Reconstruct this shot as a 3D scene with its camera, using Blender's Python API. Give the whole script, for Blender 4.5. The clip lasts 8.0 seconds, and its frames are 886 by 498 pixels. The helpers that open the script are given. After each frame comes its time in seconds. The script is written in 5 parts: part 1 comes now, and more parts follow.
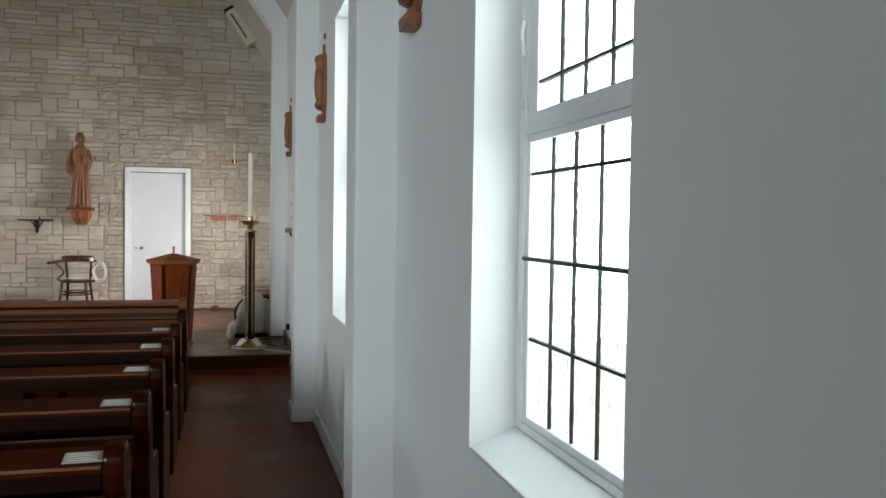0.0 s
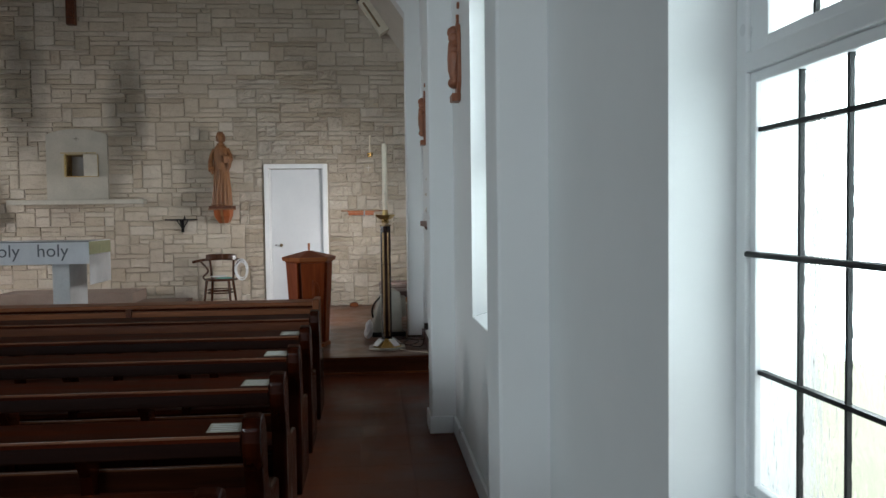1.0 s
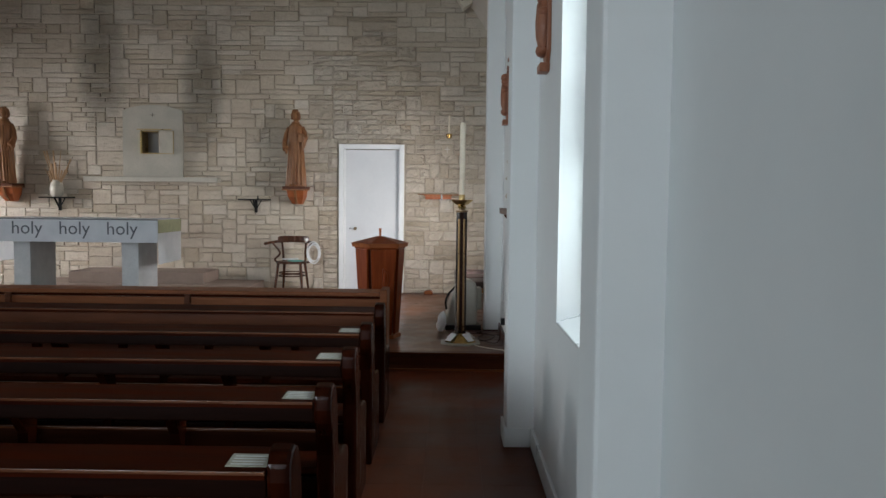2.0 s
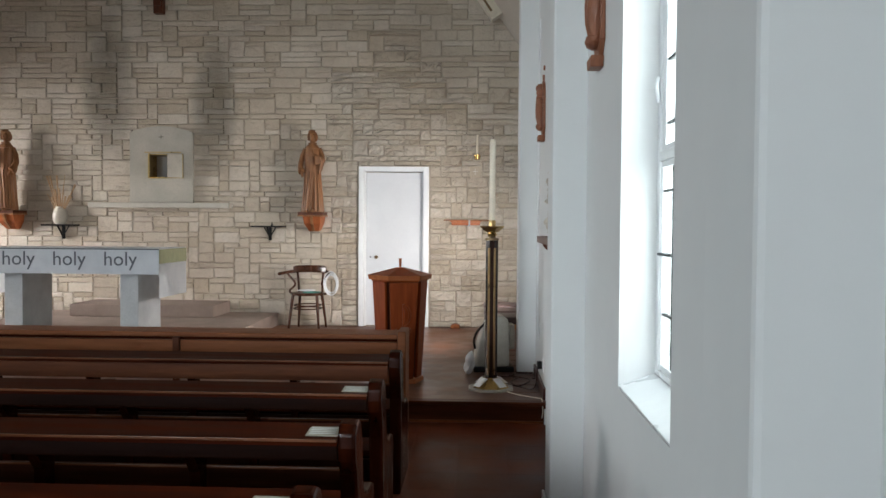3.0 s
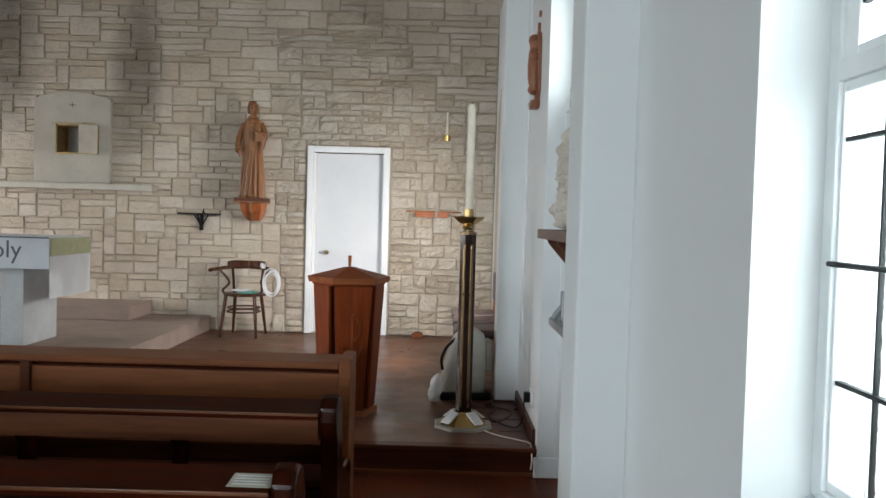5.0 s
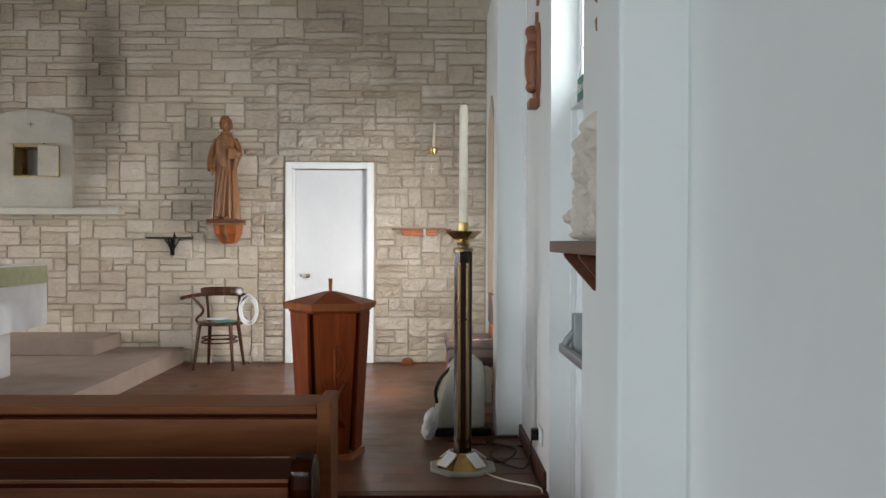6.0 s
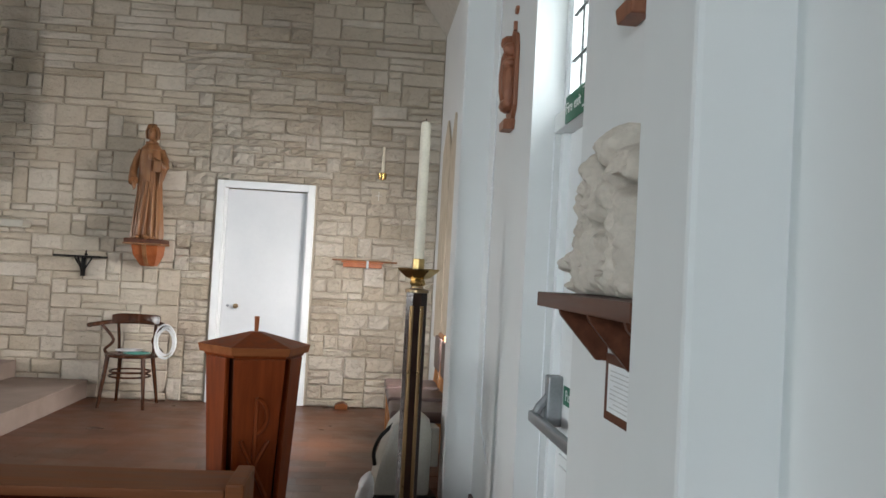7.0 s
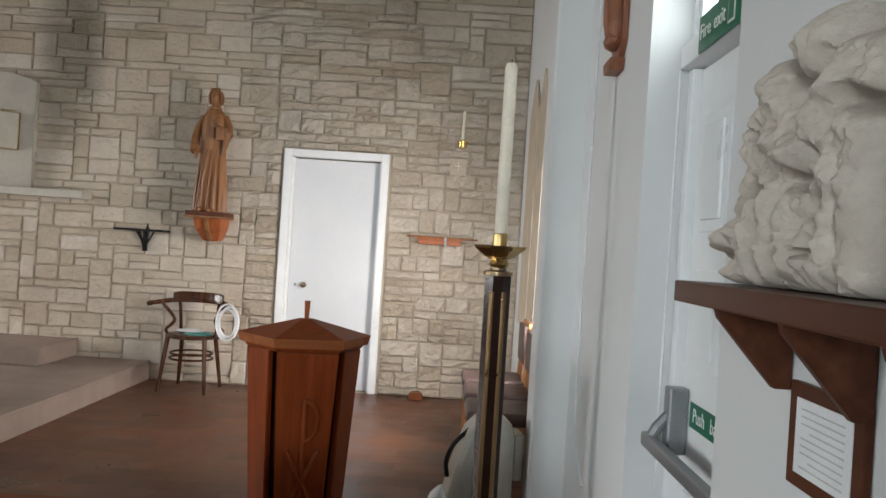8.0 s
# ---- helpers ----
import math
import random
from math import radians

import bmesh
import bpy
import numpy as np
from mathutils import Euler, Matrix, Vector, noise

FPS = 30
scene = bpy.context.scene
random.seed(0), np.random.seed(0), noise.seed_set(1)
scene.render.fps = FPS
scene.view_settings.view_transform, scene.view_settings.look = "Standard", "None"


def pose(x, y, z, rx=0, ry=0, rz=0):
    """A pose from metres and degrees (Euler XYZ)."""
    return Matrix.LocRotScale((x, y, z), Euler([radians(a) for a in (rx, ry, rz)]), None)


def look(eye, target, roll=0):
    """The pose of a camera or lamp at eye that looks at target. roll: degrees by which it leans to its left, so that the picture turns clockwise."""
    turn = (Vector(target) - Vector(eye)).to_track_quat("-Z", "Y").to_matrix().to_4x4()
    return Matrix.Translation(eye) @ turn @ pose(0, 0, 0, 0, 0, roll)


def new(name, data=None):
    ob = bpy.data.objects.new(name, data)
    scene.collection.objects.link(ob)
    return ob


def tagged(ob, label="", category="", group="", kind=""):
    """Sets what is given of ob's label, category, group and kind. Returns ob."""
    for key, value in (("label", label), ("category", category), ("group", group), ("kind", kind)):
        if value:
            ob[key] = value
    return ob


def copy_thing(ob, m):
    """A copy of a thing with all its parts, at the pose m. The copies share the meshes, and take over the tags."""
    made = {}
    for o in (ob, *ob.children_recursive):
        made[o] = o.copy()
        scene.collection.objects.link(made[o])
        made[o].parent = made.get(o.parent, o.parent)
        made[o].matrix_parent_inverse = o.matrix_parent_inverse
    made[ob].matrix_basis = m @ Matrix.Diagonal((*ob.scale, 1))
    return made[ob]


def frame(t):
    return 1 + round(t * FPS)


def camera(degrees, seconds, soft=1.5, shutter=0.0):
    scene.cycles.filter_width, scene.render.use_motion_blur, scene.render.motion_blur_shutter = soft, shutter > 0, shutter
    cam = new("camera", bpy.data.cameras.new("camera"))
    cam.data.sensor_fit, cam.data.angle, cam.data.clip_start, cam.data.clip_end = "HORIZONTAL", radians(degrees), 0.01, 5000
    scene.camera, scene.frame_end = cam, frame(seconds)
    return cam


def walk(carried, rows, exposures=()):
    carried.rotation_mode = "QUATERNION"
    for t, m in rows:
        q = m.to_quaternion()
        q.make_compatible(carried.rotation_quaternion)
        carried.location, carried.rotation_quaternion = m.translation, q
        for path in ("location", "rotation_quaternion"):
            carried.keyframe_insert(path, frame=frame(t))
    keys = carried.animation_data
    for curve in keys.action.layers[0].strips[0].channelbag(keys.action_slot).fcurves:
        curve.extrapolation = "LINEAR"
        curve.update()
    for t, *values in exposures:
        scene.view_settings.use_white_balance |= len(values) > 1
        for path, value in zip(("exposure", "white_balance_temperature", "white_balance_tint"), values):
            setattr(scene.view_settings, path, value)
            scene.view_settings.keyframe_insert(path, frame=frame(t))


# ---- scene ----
cam = camera(57.3, 8.0)
PATH = [
    (0, (0.004, 0.027, 1.457), (0.519, 1.959, 1.394), 0.8),
    (0.5, (0.075, 0.401, 1.479), (0.403, 2.374, 1.457), 1.5),
    (1, (0.086, 0.639, 1.444), (0.264, 2.629, 1.361), -0.7),
    (1.5, (0.117, 0.921, 1.454), (0.150, 2.919, 1.374), 0.1),
    (1.7, (0.140, 1.040, 1.463), (0.144, 3.037, 1.341), 0.8),
    (2.8, (0.098, 1.870, 1.426), (0.023, 3.866, 1.330), -0.4),
    (3, (0.127, 2.074, 1.466), (0.039, 4.071, 1.406), 0.4),
    (3.5, (0.084, 2.353, 1.419), (0.022, 4.351, 1.347), 1.9),
    (4, (0.041, 2.694, 1.442), (0.106, 4.691, 1.346), 1.6),
    (4.2, (0.048, 2.855, 1.423), (0.064, 4.852, 1.316), 0.5),
    (5.3, (0.062, 3.680, 1.425), (0.090, 5.679, 1.365), 2.4),
    (5.5, (0.029, 3.743, 1.422), (0.144, 5.738, 1.356), 1.2),
    (6, (0.035, 4.094, 1.398), (0.074, 6.093, 1.38), 0.2),
    (6.5, (0.041, 4.447, 1.423), (0.127, 6.445, 1.445), 1.7),
    (7, (-0.013, 4.758, 1.434), (0.175, 6.748, 1.498), 3.1),
    (7.5, (0.023, 5.12, 1.415), (0.142, 7.116, 1.443), 1.6),
    (8, (0.042, 5.474, 1.433), (0.027, 7.474, 1.432), 3.7),
]
EXPOSURES = [(0.0, -0.36, 6550, 10), (0.5, -0.6, 6450, 10), (1.0, -0.74, 6300, 10), (1.5, -0.68, 6200, 11), (1.8, -0.65, 6250, 11), (2.8, -0.2, 6450, 12), (3.5, -0.15, 6500, 12),
             (4.0, -0.15, 6450, 11), (5.5, -0.16, 6350, 10), (6.0, -0.18, 6500, 11), (7.0, -0.2, 6450, 11), (8.0, -0.22, 6600, 12)]
walk(cam, [(t, look(eye, target, roll)) for t, eye, target, roll in PATH], EXPOSURES)

# ---------------------------------------------------------------- world and light
world = bpy.data.worlds.new("sky")
scene.world = world
world.use_nodes = True
wn = world.node_tree
sky = wn.nodes.new("ShaderNodeTexSky")
sky.sky_type = 'NISHITA'
sky.sun_disc = False
sky.sun_elevation, sky.sun_rotation = radians(54), radians(191)
wn.nodes["Background"].inputs["Strength"].default_value = 0.12
wn.links.new(sky.outputs["Color"], wn.nodes["Background"].inputs["Color"])

sun = new("sun", bpy.data.lights.new("sun", 'SUN'))
sun.data.energy, sun.data.angle, sun.data.color = 3.0, radians(3), (1.0, 0.96, 0.9)
sun.matrix_world = look((-2, -10, 14), (0, 0, 0))

LEFT_WINDOWS = (-1.35, 1.66, 4.63, 7.6, 10.7)
LEFT_POWER = 58.0
LEFT_SHARE = {-1.35: 0.45, 1.66: 0.35, 4.63: 0.35, 7.6: 1.3, 10.7: 1.35}


def daylight(name, at, target, wide, high, power, colour, spread=150):
    """Sky light that enters through one window opening."""
    lamp = new(name, bpy.data.lights.new(name, 'AREA'))
    lamp.data.shape, lamp.data.size, lamp.data.size_y = 'RECTANGLE', wide, high
    lamp.data.energy, lamp.data.color, lamp.data.spread = power, colour, radians(spread)
    lamp.matrix_world = look(at, target)


COOL, CLEAR = (0.71, 0.93, 0.98), (0.99, 0.975, 0.96)
for wy in LEFT_WINDOWS:
    aim, spread, tint = ((-4.6, 12.2, 0.4), 92, CLEAR) if wy > 9 else ((-4.0, wy, -0.6), 92, CLEAR) if wy > 6 else ((0.5, 9.3, 0.1), 88, COOL) if wy > 0 else ((0.5, 2.6, 0.7), 80, COOL)
    daylight("window_daylight", (-8.62, wy, 1.8), aim, 0.8, 1.7, LEFT_POWER * LEFT_SHARE[wy], tint, spread)
# fill lamp added at an unseen west opening, aimed narrowly to brighten the piers
daylight("west_window_daylight", (-3.95, -5.15, 2.6), (0.4, 9.2, 1.3), 2.2, 1.9, 56.0, (0.86, 0.955, 1.0), 52)
for wy in (1.66, 4.62):
    daylight("window_daylight", (0.92, wy, 1.93), (-4.0, wy, 1.93), 0.78, 1.5, 26.0, (0.76, 0.945, 1.0), 180)
daylight("window_daylight", (0.92, 7.63, 2.42), (-4.0, 7.63, 2.42), 0.72, 0.5, 9.0, (0.82, 0.95, 1.0), 180)
daylight("window_daylight", (0.70, 10.52, 1.5), (-1.6, 12.4, 0.5), 0.76, 1.1, 66.0, (1.0, 0.97, 0.94), 130)

# ---------------------------------------------------------------- key sizes
W = 0.636            # inner face of the window wall
PIL = 0.475          # inner face of the pilasters
GLASS = 0.785        # plane of the glazing
BACK = 12.40         # face of the gable wall behind its stones
S = 0.16             # height of the sanctuary floor
STEP = 8.06          # front of the sanctuary step
AXIS = -3.95         # middle of the church
LEFT = 2 * AXIS - W  # inner face of the far side wall
REAR = -5.0
EAVES = 3.69
PITCH = radians(55)
SILL = 0.88
SILL_REAR = 0.852
HEAD = 2.70
PLAT_FRONT = 9.3       # front edge of the altar platform

# ---------------------------------------------------------------- materials
def shader(name, rough=0.5, metal=0.0):
    m = bpy.data.materials.new(name)
    m.use_nodes = True
    b = m.node_tree.nodes["Principled BSDF"]
    b.inputs["Roughness"].default_value = rough
    b.inputs["Metallic"].default_value = metal
    b.inputs["Specular IOR Level"].default_value = 0.35
    return m, m.node_tree, b


def mix_colour(nt, fac, a, b):
    n = nt.nodes.new("ShaderNodeMix")
    n.data_type = 'RGBA'
    for socket, value in ((n.inputs[0], fac), (n.inputs[6], a), (n.inputs[7], b)):
        if isinstance(value, (tuple, list)):
            socket.default_value = (*value, 1)
        elif isinstance(value, (int, float)):
            socket.default_value = value
        else:
            nt.links.new(value, socket)
    return n.outputs[2]


def noise_tex(nt, scale, detail=4, stretch=(1, 1, 1), space="Object", rough=0.55):
    tc = nt.nodes.new("ShaderNodeTexCoord")
    mp = nt.nodes.new("ShaderNodeMapping")
    mp.inputs["Scale"].default_value = stretch
    n = nt.nodes.new("ShaderNodeTexNoise")
    n.inputs["Scale"].default_value, n.inputs["Detail"].default_value = scale, detail
    n.inputs["Roughness"].default_value = rough
    if space == "World":
        geo = nt.nodes.new("ShaderNodeNewGeometry")
        nt.links.new(geo.outputs["Position"], mp.inputs["Vector"])
    else:
        nt.links.new(tc.outputs[space], mp.inputs["Vector"])
    nt.links.new(mp.outputs["Vector"], n.inputs["Vector"])
    return n.outputs["Fac"]


def ramp(nt, fac, lo, hi, a=0.0, b=1.0):
    n = nt.nodes.new("ShaderNodeMapRange")
    for k, v in zip(("From Min", "From Max", "To Min", "To Max"), (lo, hi, a, b)):
        n.inputs[k].default_value = v
    nt.links.new(fac, n.inputs["Value"])
    return n.outputs["Result"]


def bump(nt, b, height, strength, distance):
    n = nt.nodes.new("ShaderNodeBump")
    n.inputs["Strength"].default_value, n.inputs["Distance"].default_value = strength, distance
    nt.links.new(height, n.inputs["Height"])
    nt.links.new(n.outputs["Normal"], b.inputs["Normal"])


def varied(name, dark, light, rough=0.5, metal=0.0, scale=6.0, fine=60.0, stretch=(1, 1, 1), relief=0.15, depth=0.004, space="Object", each=0.0, gloss_var=0.1, mottle=0.55):
    """Two-scale varied colour with fine relief and uneven gloss."""
    m, nt, b = shader(name, rough, metal)
    big = noise_tex(nt, scale, 3, stretch, space)
    small = noise_tex(nt, fine, 5, stretch, space)
    c = mix_colour(nt, ramp(nt, big, 0.3, 0.7), dark, light)
    mid = tuple(0.5 * (p + q) * 0.75 for p, q in zip(dark, light))
    c = mix_colour(nt, ramp(nt, small, 0.45, 0.8, 0.0, mottle), c, mid)
    if each:
        info = nt.nodes.new("ShaderNodeObjectInfo")
        hsv = nt.nodes.new("ShaderNodeHueSaturation")
        nt.links.new(ramp(nt, info.outputs["Random"], 0, 1, 1 - each, 1 + each), hsv.inputs["Value"])
        nt.links.new(c, hsv.inputs["Color"])
        c = hsv.outputs["Color"]
    nt.links.new(c, b.inputs["Base Color"])
    nt.links.new(ramp(nt, big, 0.3, 0.7, max(0.02, rough - gloss_var), min(1, rough + gloss_var)), b.inputs["Roughness"])
    if relief:
        bump(nt, b, small, relief, depth)
    return m


def wood(name, dark, light, rough=0.4, along="x", relief=0.12, each=0.0, spec=0.35):
    s = {"x": (1.2, 14, 14), "y": (14, 1.2, 14), "z": (14, 14, 1.2)}[along]
    m = varied(name, dark, light, rough, 0.0, 1.6, 6.0, s, relief, 0.002, each=each, gloss_var=0.06)
    m.node_tree.nodes["Principled BSDF"].inputs["Specular IOR Level"].default_value = spec
    return m


def plain(name, colour, rough=0.5, metal=0.0):
    return varied(name, tuple(c * 0.88 for c in colour), tuple(min(1, c * 1.08) for c in colour), rough, metal, 9.0, 90.0, relief=0.05, depth=0.002, gloss_var=0.05)


M_PLASTER = varied("white_plaster", (0.70, 0.705, 0.70), (0.75, 0.75, 0.745), 0.75, scale=0.9, fine=10, relief=0.02, depth=0.003, space="World", mottle=0.07)
M_PAINT = varied("white_gloss_paint", (0.74, 0.75, 0.76), (0.82, 0.83, 0.83), 0.35, scale=3, fine=30, relief=0.03, depth=0.002, mottle=0.1)
M_DOOR = varied("white_door_paint", (0.62, 0.635, 0.655), (0.69, 0.70, 0.715), 0.4, scale=2, fine=30, relief=0.03, depth=0.002, mottle=0.1)
M_CEIL = varied("ceiling_paint", (0.50, 0.46, 0.40), (0.58, 0.54, 0.48), 0.8, scale=2, fine=25, relief=0.05)
M_REVEAL = M_PLASTER
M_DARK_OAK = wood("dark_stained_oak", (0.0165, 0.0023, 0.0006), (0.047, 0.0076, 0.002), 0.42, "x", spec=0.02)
M_RAIL = wood("brown_pew_rail", (0.022, 0.0052, 0.002), (0.05, 0.0132, 0.005), 0.42, "x", spec=0.05)
# worn edges, with the varnish's bright highlight line put into the colour
M_EDGE = wood("worn_varnished_edge", (0.07, 0.022, 0.009), (0.15, 0.055, 0.024), 0.25, "x")
# stained oak taken near black: shade on the pew backs put into colour
M_SHADED_BACK = wood("dark_stained_back_boards", (0.004, 0.0009, 0.0003), (0.013, 0.0028, 0.0009), 0.4, "x", spec=0.06)
M_DARK_OAK_Z = wood("dark_stained_oak_upright", (0.011, 0.0019, 0.0006), (0.03, 0.0055, 0.0017), 0.22, "z", spec=0.14)
M_FRONT_OAK = wood("brown_stained_oak", (0.14, 0.044, 0.0155), (0.225, 0.076, 0.028), 0.42, "x", spec=0.12)
M_PEW_BOARD = wood("red_brown_pew_board", (0.05, 0.013, 0.0048), (0.10, 0.03, 0.011), 0.42, "x", spec=0.12)
M_AMBO = wood("reddish_varnished_wood", (0.15, 0.026, 0.0055), (0.265, 0.054, 0.0135), 0.36, "z", spec=0.15)
# paler copy of M_AMBO: light that falls on the rim put into colour
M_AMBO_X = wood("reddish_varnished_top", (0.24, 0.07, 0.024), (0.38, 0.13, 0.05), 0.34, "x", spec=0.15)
# shade in the gaps between the lectern's boards, put into the core's colour
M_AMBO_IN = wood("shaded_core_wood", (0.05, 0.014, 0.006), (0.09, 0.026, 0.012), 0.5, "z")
M_CARVED = wood("carved_lime_wood", (0.19, 0.08, 0.032), (0.33, 0.155, 0.068), 0.42, "z", 0.25)
M_CORBEL = wood("orange_wood", (0.32, 0.085, 0.026), (0.44, 0.14, 0.05), 0.4, "z")
M_PLAQUE = wood("carved_red_wood", (0.20, 0.07, 0.035), (0.36, 0.15, 0.085), 0.45, "z", 0.25)
M_SHELF = wood("mahogany_shelf", (0.065, 0.019, 0.009), (0.125, 0.042, 0.02), 0.4, "y", spec=0.2)
M_BENT = wood("bentwood", (0.03, 0.0105, 0.005), (0.095, 0.032, 0.013), 0.24, "z")
M_BEECH = wood("beech_wood", (0.42, 0.17, 0.06), (0.55, 0.25, 0.1), 0.4, "z")
M_BLACK = plain("black_iron", (0.012, 0.011, 0.011), 0.4, 0.6)
M_LEAD = plain("lead_came", (0.018, 0.019, 0.02), 0.5, 0.4)
M_BRASS = plain("polished_brass", (0.62, 0.43, 0.17), 0.22, 1.0)
M_GILT = plain("aged_gilt", (0.5, 0.35, 0.15), 0.3, 1.0)
M_BRONZE = plain("dull_bronze", (0.25, 0.155, 0.075), 0.3, 1.0)
M_KNOB = plain("dark_bronze", (0.22, 0.15, 0.085), 0.3, 0.9)
M_EBONY = plain("dark_lacquer", (0.022, 0.009, 0.006), 0.18)
M_WAX = plain("cream_wax", (0.80, 0.72, 0.59), 0.5)
M_CARPET = varied("beige_carpet", (0.26, 0.197, 0.165), (0.345, 0.265, 0.222), 0.95, scale=4, fine=160, relief=0.4, depth=0.006)
M_MAUVE = plain("mauve_vinyl", (0.085, 0.052, 0.047), 0.45)
M_LINEN = varied("white_linen", (0.78, 0.79, 0.8), (0.86, 0.86, 0.86), 0.9, scale=8, fine=200, relief=0.2)
M_FRONTAL = varied("grey_linen_frontal", (0.55, 0.57, 0.61), (0.66, 0.68, 0.71), 0.9, scale=5, fine=200, relief=0.2)
M_GREEN = varied("olive_green_damask", (0.25, 0.255, 0.15), (0.33, 0.33, 0.2), 0.85, scale=14, fine=150, relief=0.2)
M_LETTER = plain("grey_thread", (0.12, 0.125, 0.145), 0.8)
M_ALTAR = varied("grey_altar_stone", (0.44, 0.45, 0.46), (0.56, 0.57, 0.575), 0.7, scale=5, fine=70, relief=0.2)
M_NICHE = varied("smooth_buff_stone", (0.40, 0.372, 0.315), (0.50, 0.462, 0.395), 0.7, scale=4, fine=60, relief=0.15)
M_SHELFSTONE = varied("pale_shelf_stone", (0.48, 0.45, 0.385), (0.58, 0.545, 0.47), 0.6, scale=5, fine=60, relief=0.15)
M_CARVING = varied("chalky_carved_stone", (0.48, 0.42, 0.355), (0.64, 0.57, 0.495), 0.85, scale=9, fine=70, relief=0.7, depth=0.006)
M_STEEL = plain("grey_metal", (0.30, 0.31, 0.32), 0.4, 0.6)
M_SIGN = plain("green_sign", (0.0, 0.13, 0.065), 0.4)
M_WHITE_INK = plain("white_print", (0.8, 0.82, 0.8), 0.5)
M_PAPER = varied("cream_paper", (0.30, 0.28, 0.22), (0.42, 0.39, 0.32), 0.8, scale=20, fine=90, relief=0.1)
M_PRINT = plain("grey_print", (0.58, 0.57, 0.56), 0.8)
M_GREY_CASE = varied("grey_beige_vinyl", (0.33, 0.31, 0.265), (0.42, 0.395, 0.34), 0.45, scale=6, fine=80, relief=0.1)
M_CABLE_W = plain("white_cable", (0.78, 0.79, 0.8), 0.4)
M_CABLE_G = plain("teal_cable", (0.12, 0.42, 0.36), 0.4)
M_CABLE_D = plain("dark_cable", (0.05, 0.02, 0.015), 0.45)
M_SKIRT_D = wood("dark_skirting_wood", (0.045, 0.013, 0.009), (0.085, 0.028, 0.018), 0.4, "y")
M_MORTAR = varied("grey_mortar", (0.42, 0.36, 0.285), (0.52, 0.45, 0.36), 0.95, scale=5, fine=60, relief=0.3, space="World")
M_HEATER = plain("cream_enamel", (0.72, 0.66, 0.54), 0.4)
M_REED = varied("dried_reed", (0.46, 0.30, 0.17), (0.62, 0.44, 0.28), 0.8, scale=12, fine=80, relief=0.1)
M_VASE = plain("pale_pottery", (0.52, 0.48, 0.40), 0.3)
M_BUFF_STRIP = varied("buff_cloth", (0.46, 0.38, 0.28), (0.60, 0.51, 0.40), 0.9, scale=7, fine=120, relief=0.2)
M_NAVE = varied("nave_boards", (0.07, 0.0155, 0.006), (0.14, 0.036, 0.015), 0.42, scale=2.4, fine=26, relief=0.08, space="World", each=0.12)
M_SANCT = varied("sanctuary_cork_tiles", (0.085, 0.032, 0.0165), (0.15, 0.061, 0.033), 0.36, scale=3.2, fine=30, relief=0.08, space="World", each=0.24)
for m, level in ((M_NAVE, 0.1), (M_SANCT, 0.26)):
    m.node_tree.nodes["Principled BSDF"].inputs["Specular IOR Level"].default_value = level
M_RISER = wood("step_riser_wood", (0.06, 0.016, 0.006), (0.11, 0.032, 0.013), 0.4, "x", spec=0.15)


